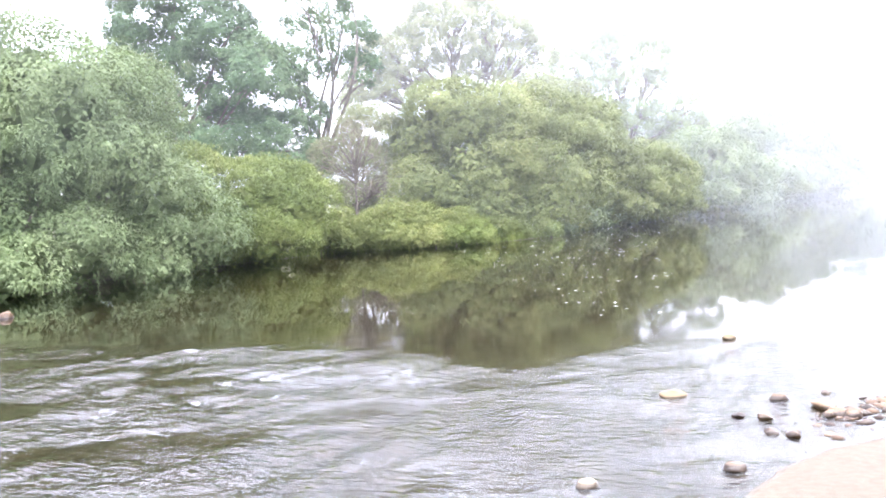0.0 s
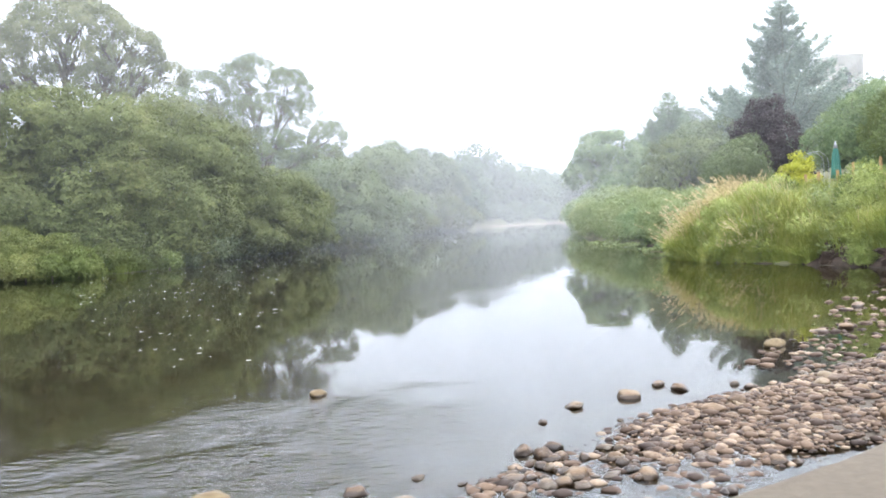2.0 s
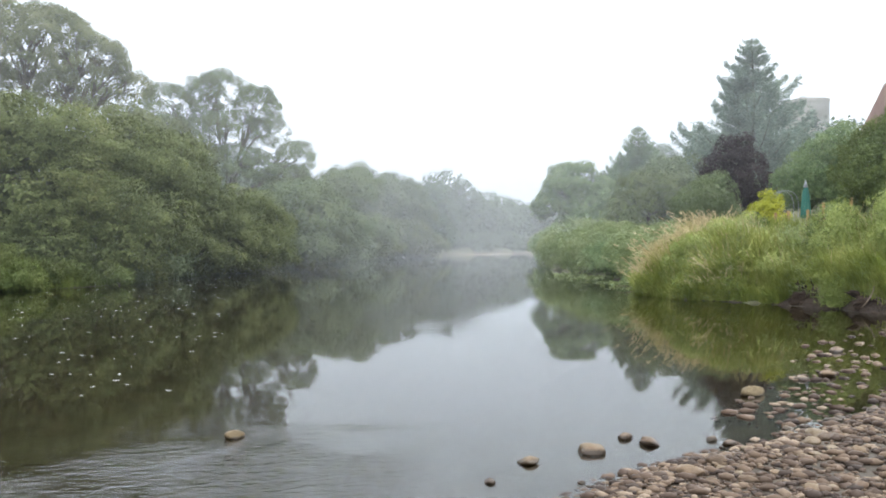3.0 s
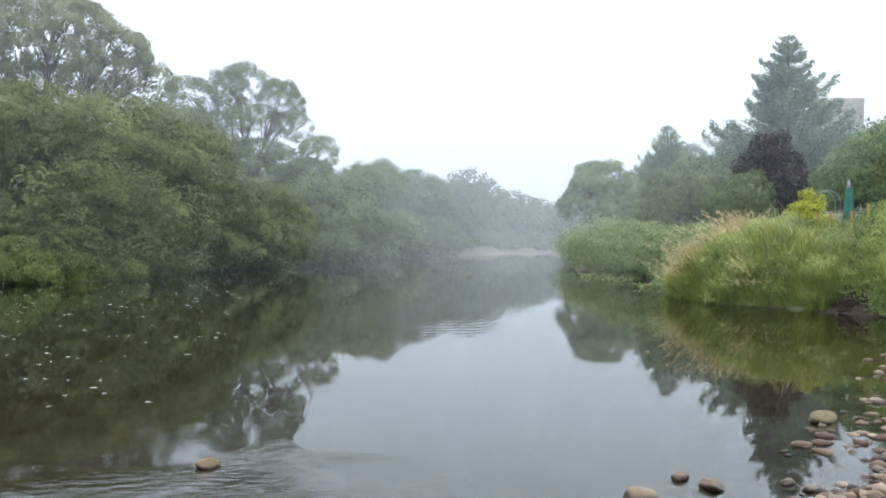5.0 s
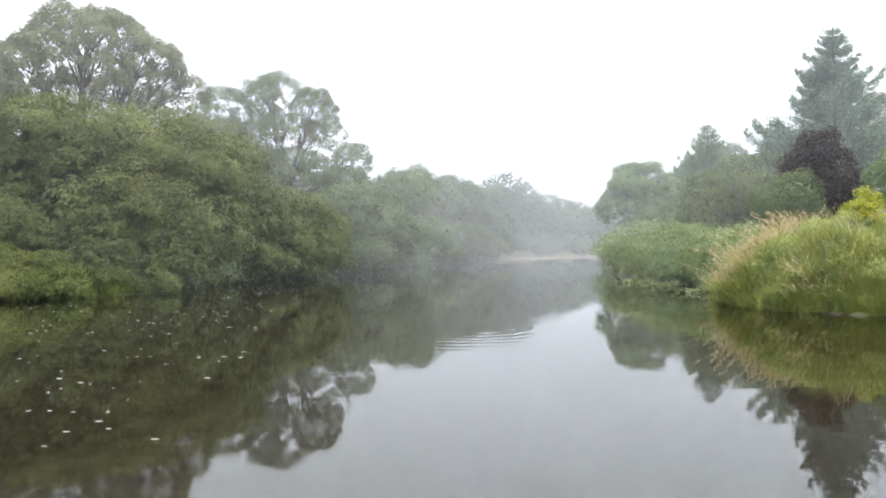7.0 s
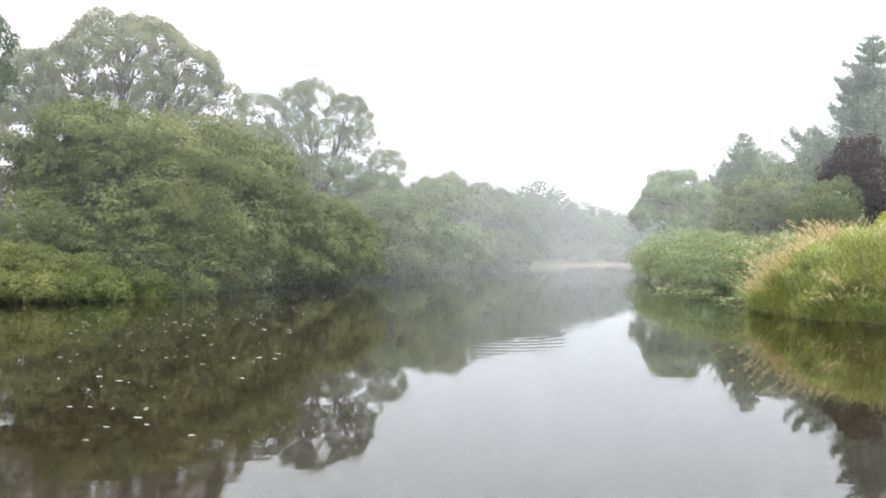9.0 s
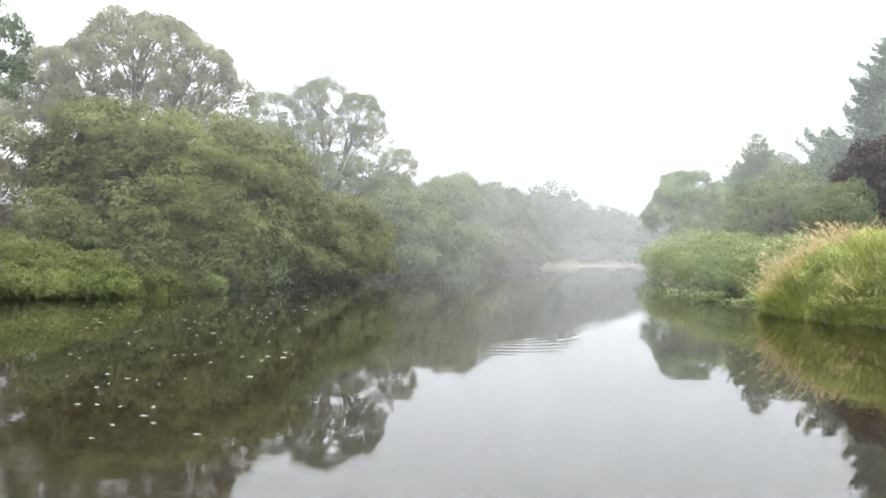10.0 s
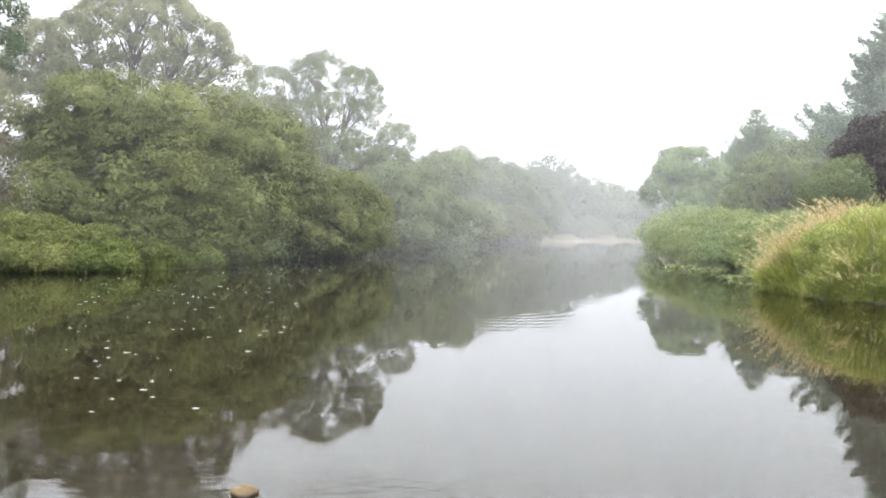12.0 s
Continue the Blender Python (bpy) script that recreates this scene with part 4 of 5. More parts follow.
tree("wood_tree", "hazy tree behind the conifers", "tree", (41, 122, 6), 3, 0.3, [(0, 0, 6.5, 4, 4, 3.6), (3, 0, 5, 4, 4, 3), (-4, 0, 4, 4, 4, 3)], MAT_FAR, lobe=1.4, tuft=0.6, leaf=0.36, slim=0.5)
tree("weeping_tree", "drooping yellow-green tree over the riverside bushes", "tree", (19.4, 58, 2.0), 2.0, 0.25,
     [(0, 0, 3.0, 2.3, 2.4, 1.7), (-1.6, -0.5, 1.6, 1.5, 1.8, 1.9), (1.6, 0.4, 2.2, 2.0, 2, 2.1)], MAT_GOLD, lobe=0.9, tuft=0.4, leaf=0.3, slim=0.16, cover=0.9, droop=2.5, out=0.15, keep_low=-0.8)
tree("garden_tree", "layered dark green garden tree", "tree", (22.6, 60, 2.5), 2.0, 0.25,
     [(-0.4, 0, 3.9, 2.2, 2.6, 1.5), (2.4, -1, 3.0, 2.2, 2.4, 1.5), (-1.6, -1, 2.2, 2.2, 2.4, 1.5)], MAT_ASH, lobe=0.8, tuft=0.36, leaf=0.2, slim=0.4, droop=0.5, out=0.5)
conifer("cedar_tree", "tall blue-grey cedar with layered ragged boughs", (28.8, 62, 4.5), 12.9, 5.9, MAT_CEDAR, 0.05, 30, 6, 0.16, 0.5, 0.80, 0.45, 0.23, 92, slim=0.42)
conifer("cedar_tree", "lower blue-grey cedar leaning beside a taller one", (26.0, 65, 4.0), 6.6, 3.2, MAT_CEDAR, 0.05, 22, 6, 0.16, 0.4, 0.9, 0.4, 0.2, 70, slim=0.38)
tree("purple_tree", "dark purple-leaved garden tree", "tree", (20.3, 46, 2.3), 1.4, 0.2,
     [(0.2, 0, 3.1, 1.7, 1.8, 2.1), (-0.8, 0, 1.7, 1.5, 1.6, 1.9), (1.2, 0, 1.7, 1.5, 1.6, 2.0), (0.5, 0.2, 4.3, 1.1, 1.2, 1.2)], MAT_PURPLE, lobe=0.7, tuft=0.3, leaf=0.14, slim=0.5, keep_low=-0.7)
for x, y, s, lab in ((18.0, 43.5, 0.75, "grey-green garden shrub below the purple tree"), (21.4, 37, 1.0, "light green fruit tree in the bank garden"), (24.6, 39, 0.85, "leafy green hedge tree in the bank garden"), (20.2, 27.0, 0.9, "bright green willow shrub at the garden edge"),
                     (21.6, 32, 1.05, "tall leafy green hedge beside the garden"), (25.5, 35, 0.85, "green hedge tree near the house"), (17.0, 23.4, 0.9, "fresh green leafy shrub above the bank"), (15.6, 20.6, 0.62, "low green shrub on the bank top"), (17.6, 22.4, 0.75, "fresh green willow bush on the bank")):
    tree("garden_tree", lab, "tree", (x, y, height_at(x, y) - 0.1), 0.8 * s, 0.12,
         [(0, 0, 2.2 * s, 1.7 * s, 1.7 * s, 1.7 * s), (1.3 * s, 0.4, 1.8 * s, 1.5 * s, 1.5 * s, 1.5 * s), (-1.3 * s, -0.3, 1.4 * s, 1.4 * s, 1.4 * s, 1.5 * s), (0.3, -0.8, 0.8 * s, 1.7 * s, 1.4 * s, 1.1 * s), (0.6, 0.2, 3.3 * s, 0.9 * s, 0.9 * s, 1.2 * s)],
         MAT_GOLD if y < 33 else MAT_HEDGE if y < 41 else MAT_ASH, lobe=0.55, tuft=0.24, leaf=0.13, slim=0.3, cover=0.75, droop=-0.6, out=0.9, keep_low=-0.7, twig_n=20)
for x, y, r in ((12.9, 21.0, 0.65), (13.7, 19.2, 0.78), (14.3, 17.4, 0.75)):
    tree("willow_shrub", "feathery fresh green willow shrub drooping over the bank", "shrub", (x, y, height_at(x, y) - 0.05), 0.3, 0.05,
         [(0, 0, r * 0.7, r, r, r * 0.8), (-r * 0.6, -r * 0.4, r * 0.3, r * 0.75, r * 0.7, r * 0.6), (r * 0.6, 0.1, r * 0.6, r * 0.7, r * 0.7, r * 0.7), (-0.1, 0, r * 1.3, r * 0.5, r * 0.5, r * 0.6)],
         MAT_SHRUB, lobe=0.45, tuft=0.2, leaf=0.12, slim=0.17, cover=0.8, droop=0.1, out=0.9, keep_low=-0.7)
tree("yellow_shrub", "bright yellow golden-leaved shrub at the garden edge", "shrub", (15.4, 30.9, 1.8), 0.3, 0.06,
     [(0, 0, 0.8, 0.72, 0.65, 0.85), (-0.4, 0, 0.5, 0.5, 0.5, 0.6), (0.45, 0.1, 0.5, 0.5, 0.5, 0.6), (0.1, 0, 1.4, 0.4, 0.4, 0.5)], MAT_YELLOW, lobe=0.3, tuft=0.15, leaf=0.09, slim=0.5)


# grass and reeds on the bank
def blades(n, place, height, width, lean, mat, name, label, category, plume=0.0):
    """Bent blades of grass: three segments each, leaning out over the water."""
    x, y = place(n)
    z = land_height(x, y)
    ok = z > -0.14
    z = np.maximum(z, 0.0)
    x, y, z = x[ok], y[ok], z[ok]
    n = len(x)
    patch = 0.5 + 0.5 * np.clip(waves(x, y, 31, 12, (1.0, 4.0)) * 0.55, -1, 1)
    h = height * rng.uniform(0.5, 1.15, n) * (0.55 + 0.75 * patch)
    a = rng.uniform(0, 6.28, n)
    way = 3.0 * waves(x, y, 37, 10, (0.8, 2.6))
    bend = 0.25 + 1.3 * smooth(-0.4, 0.5, waves(x, y, 38, 10, (0.7, 2.2)))
    tip = np.stack([np.cos(a) * 0.45 + lean[0] * bend + 0.15 * np.cos(way), np.sin(a) * 0.45 + lean[1] * bend + 0.15 * np.sin(way), np.zeros(n)], 1) * h[:, None] * rng.uniform(0.4, 1.2, (n, 1))
    b = np.stack([x, y, z - 0.03], 1)
    up = np.array([0, 0, 1.0])
    w = np.stack([-np.sin(a), np.cos(a), np.zeros(n)], 1) * width / 2
    m1 = b + up * h[:, None] * 0.55 + tip * 0.25
    e = b + up * h[:, None] * 0.92 + tip
    v = np.stack([b - w, b + w, m1 + w, m1 - w, e + w * 0.25, e - w * 0.25], 1).reshape(-1, 3)
    i = np.arange(n) * 6
    f = np.concatenate([np.stack([i, i + 1, i + 2, i + 3], 1), np.stack([i + 3, i + 2, i + 4, i + 5], 1)])
    ob = tagged(part(name, mesh_from(name, v, f, mat)), label, category, kind="stuff")
    return ob, e, unit(tip + up * 0.5 * h[:, None])


def right_strip(y1, y2, d1, d2):
    def place(n):
        y = rng.uniform(y1, y2, n)
        x = np.interp(y, [16.8, 18.0, 19.6, 21.4, 23.4, 26.2, 28.5, 31.5, 36, 43], [12.4, 11.9, 11.5, 11.0, 9.5, 9.0, 9.6, 10.7, 11.2, 10.7]) + rng.uniform(d1, d2, n)
        return x, y
    return place


blades(15000, right_strip(17.0, 36, 1.6, 4.6), 0.5, 0.019, (-0.08, -0.08), MAT_GRASS, "bank_grass", "long lush green grass on top of the river bank", "grass")
blades(8500, right_strip(17.0, 33, 0.0, 1.9), 0.85, 0.017, (-0.16, -0.08), MAT_GRASS, "bank_grass", "long lush green grass leaning over the river bank", "grass")
blades(9000, right_strip(21.0, 33, -0.3, 0.55), 0.6, 0.014, (-0.35, -0.15), MAT_GRASS, "edge_grass", "green grass trailing over the bank edge into the water", "grass")
blades(7500, right_strip(16.0, 21.2, 0.05, 1.1), 0.6, 0.013, (-0.3, -0.35), MAT_GRASS, "bank_grass", "green grass hanging over the bare earth bank", "grass")
blades(3000, right_strip(20.7, 23.2, -0.35, 0.35), 0.5, 0.014, (-0.3, -0.3), MAT_GRASS, "edge_grass", "tangled grass hiding the muddy foot of the bank", "grass")


def reeds(n, y1, y2, d1, d2, height, lean, label):
    """Straw-coloured reed stems, each ending in a feathery plume that nods over."""
    ob, ends, ways = blades(n, right_strip(y1, y2, d1, d2), height, 0.011, lean, MAT_STRAW, "reed_grass", label, "reeds")
    idx = np.repeat(np.arange(len(ends)), 9)
    k = len(idx)
    q = rng.random((k, 1))
    spot = ends[idx] - ways[idx] * q * 0.30 + rng.normal(size=(k, 3)) * 0.012
    v, f = leaves(spot, ways[idx] + rng.normal(size=(k, 3)) * 0.28 + np.array([0, 0, -0.15]), rng.uniform(0.06, 0.13, k), 0.026)
    tagged(part("reed_plumes", mesh_from("reed_plumes", v, f, MAT_STRAW)), "pale feathery seed plumes of dry reed grass", "reeds", kind="stuff")


reeds(950, 25.8, 31.8, 0.6, 3.0, 1.0, (-0.42, -0.12), "tall straw-coloured reed grass with feathery plumes on the bank")
reeds(520, 26.0, 29.4, 0.0, 1.0, 0.95, (-0.36, -0.12), "dry reed grass leaning far out over the water")
reeds(45, 22.2, 23.6, -0.05, 0.6, 0.85, (-0.55, -0.25), "broken dry reeds hanging from the bank")
blades(500, right_strip(19.5, 26, 0.1, 3.0), 1.0, 0.012, (-0.35, -0.2), MAT_STRAW, "dry_grass", "dry yellowed grass stems among the green", "grass")


for i in range(54):
    y = r3.uniform(19.8, 34)
    x = shore_right(y) + r3.choice((0.5, 0.9, 1.4, 2.2, 3.4)) + r3.uniform(-0.1, 0.3)
    s = r3.uniform(0.35, 0.65)
    if i % 3:
        tree("grass_tussock", "arching tussock of long green grass on the bank", "grass", (x, y, max(height_at(x, y), 0.02)), 0.1, 0.03,
             [(0, 0, s * 0.45, s * 0.7, s * 0.7, s * 0.6)], MAT_GRASS if i % 2 else MAT_GOLD, lobe=0.3, tuft=0.2, leaf=0.3, slim=0.05, cover=0.6, droop=0.05, out=0.9, group="tussocks on the bank")
    else:
        tree("weed_clump", "leafy fresh green weed clump on the bank", "plant", (x, y, max(height_at(x, y), 0.02)), 0.2, 0.03,
             [(0, 0, s * 0.6, s * 0.75, s * 0.7, s * 0.7), (s * 0.5, 0.1, s * 0.4, s * 0.5, s * 0.5, s * 0.5)], MAT_SHRUB, lobe=0.25, tuft=0.14, leaf=0.1, slim=0.24, cover=0.8, droop=0.1, out=0.6, group="weeds on the bank")


def bank_weeds(n, y1, y2, d1, d2, mat, label):
    """Leafy weeds standing among the grass, in drifts."""
    x, y = right_strip(y1, y2, d1, d2)(n * 2)
    drift = waves(x, y, int(y1), 10, (0.8, 3.0))
    x, y = x[drift > 0.0][:n], y[drift > 0.0][:n]
    z = np.maximum(land_height(x, y), 0.02)
    tall = rng.uniform(0.15, 0.7, len(x))
    stems = np.repeat(np.stack([x, y, z], 1), 9, 0)
    up = rng.random(len(stems)) * np.repeat(tall, 9)
    spot = stems + np.stack([rng.normal(size=len(stems)) * 0.07, rng.normal(size=len(stems)) * 0.07, up + 0.05], 1)
    way = rng.normal(size=spot.shape) * [1, 1, 0.4] + [0, 0, 0.25]
    vv, ff = leaves(spot, way, rng.uniform(0.08, 0.2, len(spot)), rng.uniform(0.013, 0.032, len(spot)), -0.1, np.tile([0, -0.4, 1.0], (len(spot), 1)))
    tagged(part("bank_weeds", mesh_from("bank_weeds", vv, ff, mat)), label, "weeds", kind="stuff")


bank_weeds(2600, 17.2, 33, 0.0, 2.4, MAT_SHRUB, "leafy green weeds among the bank grass")
bank_weeds(2600, 18.0, 33, 0.0, 2.6, MAT_BUSH, "pale yellow-green weeds among the bank grass")
bank_weeds(3200, 21.0, 33, -0.35, 0.6, MAT_GRASS, "tangled yellow-green weeds at the bank edge")
bank_weeds(900, 16.2, 21.2, 0.1, 0.9, MAT_GRASS, "tangled weeds above the bare earth")
bank_weeds(500, 21.0, 22.0, -0.25, 0.5, MAT_SHRUB, "fresh weeds trailing into the water beside the bare earth")
bank_weeds(450, 18.7, 19.4, -0.2, 0.5, MAT_SHRUB, "fresh weeds hanging between two bare earth faces")
bank_weeds(700, 21.0, 36, -0.35, 0.6, MAT_HEDGE, "leafy weeds hanging over the bank edge")
blades(350, right_strip(18.5, 34, 0.2, 3.8), 1.0, 0.010, (-0.05, -0.05), MAT_STRAW, "seed_stalks", "thin upright dry seed stalks above the grass", "grass")


def left_strip(n):
    y = rng.uniform(28, 42, n)
    x = np.interp(y, [18, 27, 32.2, 35, 39, 46], [-25, -23.5, -19, -13.8, -12.4, -12.2]) - rng.uniform(0.1, 5, n)
    return x, y


def left_edge(n):
    """Spots along the waterline under the left bank's willows."""
    line = np.array([p for p in LEFT if 24 < p[1] < 60], float)
    k = rng.integers(0, len(line) - 1, n)
    t = rng.random((n, 1))
    p = line[k] * (1 - t) + line[k + 1] * t
    side = unit(np.stack([line[k, 1] - line[k + 1, 1], line[k + 1, 0] - line[k, 0]], 1))
    p = p + side * rng.uniform(-0.35, 0.9, (n, 1))
    return p[:, 0], p[:, 1]


blades(7000, left_edge, 0.55, 0.022, (0.15, -0.2), MAT_GOLD, "edge_grass", "rough green grass trailing over the willow bank", "grass")
blades(3000, left_strip, 0.5, 0.025, (0.2, -0.2), MAT_GOLD, "bank_grass", "rough grass and weeds under the willows", "grass")

for x, y, w in ((10.4, 43.5, 1.4), (10.5, 32.9, 0.9), (10.6, 39, 1.2)):
    pts = np.stack([x + rng.normal(size=260) * w * 0.5, y + rng.normal(size=260) * w * 0.3, rng.uniform(0.01, 0.16, 260)], 1)
    vv, ff = leaves(pts, rng.normal(size=(260, 3)) * [1, 1, 0.25], 0.16, 0.11)
    tagged(part("water_plants", mesh_from("water_plants", vv, ff, MAT_BUSH)), "pale green water plants at the bank edge", "plant", kind="stuff")
vv, ff = joined([tube(curve_between((9.6, 29.4, 0.02), (9.0, 29.9, 0.12), (0, 0, 0.05), 6), np.linspace(0.018, 0.008, 6), 5), tube(curve_between((9.35, 29.6, 0.06), (9.2, 29.2, 0.2), (0, 0, 0.02), 5), np.linspace(0.01, 0.005, 5), 5)])
tagged(part("driftwood", mesh_from("driftwood", vv, ff, MAT_ROOT, True)), "bleached forked stick caught in the shallows", "driftwood")

# ---- bare bank with roots ----
def lump(name, size, mat, seed, detail=3, rough=0.25, chips=0, gully=0.0):
    bm = bmesh.new()
    bmesh.ops.create_icosphere(bm, subdivisions=detail, radius=1)
    for vtx in bm.verts:
        p = vtx.co.copy()
        vtx.co *= 1 + rough * noise.noise(p * 1.3 + Vector((seed * 7.1, seed, 0))) + rough * 0.4 * noise.noise(p * 3.1 + Vector((0, seed * 3.7, 0)))
        if gully:
            vtx.co *= 1 + gully * noise.noise(Vector((p.x * 7, p.y * 7, p.z * 2.2 + seed))) + 0.5 * gully * noise.noise(p * 14)
        for k in range(chips):
            side = Vector(math.sin(seed * 3.1 + k * 2.4 + a) for a in (0.0, 2.1, 4.4)).normalized()
            vtx.co -= side * max(0.0, vtx.co.dot(side) - 0.74) * 0.7
    bmesh.ops.scale(bm, vec=size, verts=bm.verts)
    return bm_mesh(name, bm, mat, gully == 0)


# the narrow first lump is dark colour standing in for a shaded gap
for x, y, sx, sz in ((10.5, 22.75, 0.3, 0.5), (12.0, 20.05, 0.7, 0.55), (12.6, 18.2, 0.8, 0.46), (13.35, 16.7, 0.6, 0.38)):
    cut = tagged(new("earth_bank"), "eroded dark earth bank and shaded hollow with bare hanging roots", "earth bank")
    cut.location = (x, y, 0.22)
    part("earth", lump("earth", (sx, 0.42, sz), MAT_EARTH, x, 5, 0.6, 0, 0.3), cut)
    for i in range(26):
        a = r3.uniform(-0.95, 0.9) * sx
        thick = r3.choice((0.005, 0.007, 0.009, 0.014))
        top = (a, -0.38 + r3.uniform(-0.1, 0.1), r3.uniform(0.05, 0.42))
        end = (a + r3.uniform(-0.45, 0.45), -0.55 - r3.uniform(0, 0.3), r3.uniform(-0.12, 0.1))
        vv, ff = tube(curve_between(top, end, (r3.uniform(-0.15, 0.15), -0.16, r3.uniform(-0.05, 0.1)), 7), np.linspace(thick, thick * 0.4, 7), 5)
        part("root", mesh_from("root", vv, ff, MAT_ROOT, True), cut)

# ---- stones ----
STONES = [lump("stone", (1, 0.70 + 0.07 * (i % 3), 0.44 + 0.06 * (i % 4)), MAT_STONE, i + 1, 3, 0.36, 5) for i in range(9)]


def stone(x, y, size, lift=0.3, label="rounded brown river stone", group="", flat=1.0, turn=None, shapes=STONES):
    ob = new("river_stone", shapes[r3.randrange(len(shapes))])
    size *= 0.74
    z = max(height_at(x, y), 0.0)
    ob.matrix_world = pose(x, y, z + size * 0.22 * flat * lift, r3.uniform(-10, 10), r3.uniform(-10, 10), r3.uniform(0, 360) if turn is None else turn) @ Matrix.Diagonal((size, size, size * flat, 1))
    return tagged(ob, label, "stone", group)


SANDY = [lump("stone", (1, 0.8, 0.6), MAT_SANDSTONE, 21, 3, 0.34, 5)]
stone(-1.3, 5.75, 0.125, 0.5, "round sandy ochre boulder breaking the current", turn=20, shapes=SANDY)
stone(-1.66, 2.42, 0.17, 0.25, "flat ochre stone awash in the current", flat=0.8, turn=5, shapes=SANDY)
stone(4.13, 7.26, 0.2, 0.5, "pale ochre block standing in still water", turn=10, shapes=SANDY)
for x, y, s, l in ((-0.72, 2.38, 0.12, 0.2), (-1.04, 1.72, 0.085, 0.6), (-0.83, 1.69, 0.085, 0.5), (-0.78, 1.22, 0.095, 0.4), (-0.62, 1.18, 0.1, 0.5), (-0.36, 2.07, 0.16, 0.6), (-0.26, 1.85, 0.13, 0.6),
                   (-0.31, 2.66, 0.07, 0.2), (-1.02, 0.26, 0.11, 0.2), (-1.94, -0.28, 0.12, 0.15), (0.6, 2.96, 0.15, 0.9), (0.47, 3.15, 0.13, 0.2), (0.76, 4.04, 0.08, 0.1),
                   (1.13, 4.55, 0.13, 0.55), (1.7, 4.83, 0.16, 0.4), (2.12, 5.3, 0.11, 0.5), (2.26, 5.06, 0.13, 0.35), (2.83, 5.15, 0.08, 0.2), (5.65, 8.45, 0.19, 0.5),
                   (7.04, 10.76, 0.16, 0.9), (3.42, 3.4, 0.2, 0.5), (5.2, 8.2, 0.13, 0.4)):
    stone(x, y, s, l, "brown river stone standing in shallow water")
stone(-17.8, 9.5, 0.32, 0.5, "pale stone near the far bank")
stone(-18.6, 9.3, 0.25, 0.5, "pale stone near the far bank")


def beach_spots(n, lo, hi, seed, dmin=-0.5, dmax=1.5):
    """Spots on the gravel beach, thick along its waterline."""
    r = np.random.default_rng(seed)
    out = []
    while len(out) < n:
        x = r.uniform(lo[0], hi[0], 4 * n)
        y = r.uniform(lo[1], hi[1], 4 * n)
        d = shore_distance(x, y)
        slab = np.interp(x, [-1, 0.1, 0.6, 1.0, 1.6, 2.1, 2.6, 3.2, 4.5, 7], [0.4, 1.15, 1.5, 1.68, 2.05, 2.45, 2.7, 3.0, 3.1, 2.7])
        bar = np.interp(x, [-0.5, -0.2, 0.2, 0.6, 1.0, 1.3], [1.95, 1.95, 2.35, 2.6, 2.8, 3.1])
        thick = np.maximum(smooth(0.9, 1.5, x), 0.06 + 0.94 * np.exp(-((y - bar) / 0.33) ** 2))
        good = (r.random(4 * n) < thick) & (d > dmin) & (d < dmax) & (y > slab - 0.05) & (r.random(4 * n) < np.exp(-np.abs(d - 0.2) * np.where(d < 0, 0.5, 0.4)))
        out += list(zip(x[good], y[good]))
    return out[:n]


for x, y in beach_spots(54, (-0.42, 1.4), (1.25, 3.5), 26, -0.25, 1.6):
    stone(x, y, math.exp(r3.uniform(math.log(0.05), math.log(0.12))), r3.uniform(0.3, 0.6), "rounded river stone standing in shallow water by the slipway", "stones by the slipway", r3.uniform(0.75, 1.1))
for x, y in beach_spots(212, (0.3, 1.2), (7.5, 9.5), 21, -0.2, 2.0):
    stone(x, y, math.exp(r3.uniform(math.log(0.032), math.log(0.15))), r3.uniform(0.25, 0.6), "rounded river stone on the gravel beach", "stones of the gravel beach", r3.uniform(0.7, 1.1))


def gravel_heap(name, spots, lo, hi, label):
    base_v, base_f = [], []
    for i in range(6):
        bm = bmesh.new()
        bmesh.ops.create_icosphere(bm, subdivisions=1, radius=1)
        for vtx in bm.verts:
            vtx.co *= 1 + 0.6 * noise.noise(vtx.co * 1.5 + Vector((i * 5.3, 0, 0)))
        base_v.append(np.array([q.co for q in bm.verts]) * [1, 0.72, 0.42])
        base_f.append(np.array([[q.index for q in fc.verts] for fc in bm.faces]))
        bm.free()
    xy = np.array(spots)
    z = np.maximum(land_height(xy[:, 0], xy[:, 1]), -0.02)
    pieces = []
    for (x, y), h in zip(xy, z):
        k = r3.randrange(6)
        s = math.exp(r3.uniform(math.log(lo), math.log(hi)))
        a = r3.uniform(0, 6.28)
        c, sn = math.cos(a), math.sin(a)
        p = base_v[k] * s @ np.array([[c, sn, 0], [-sn, c, 0], [0, 0, 1]])
        pieces.append((p + [x, y, h + s * 0.2], base_f[k]))
    v, f = joined(pieces)
    tagged(part(name, mesh_from(name, v, f, MAT_GRAVELSTONES, True)), label, "gravel", kind="stuff")


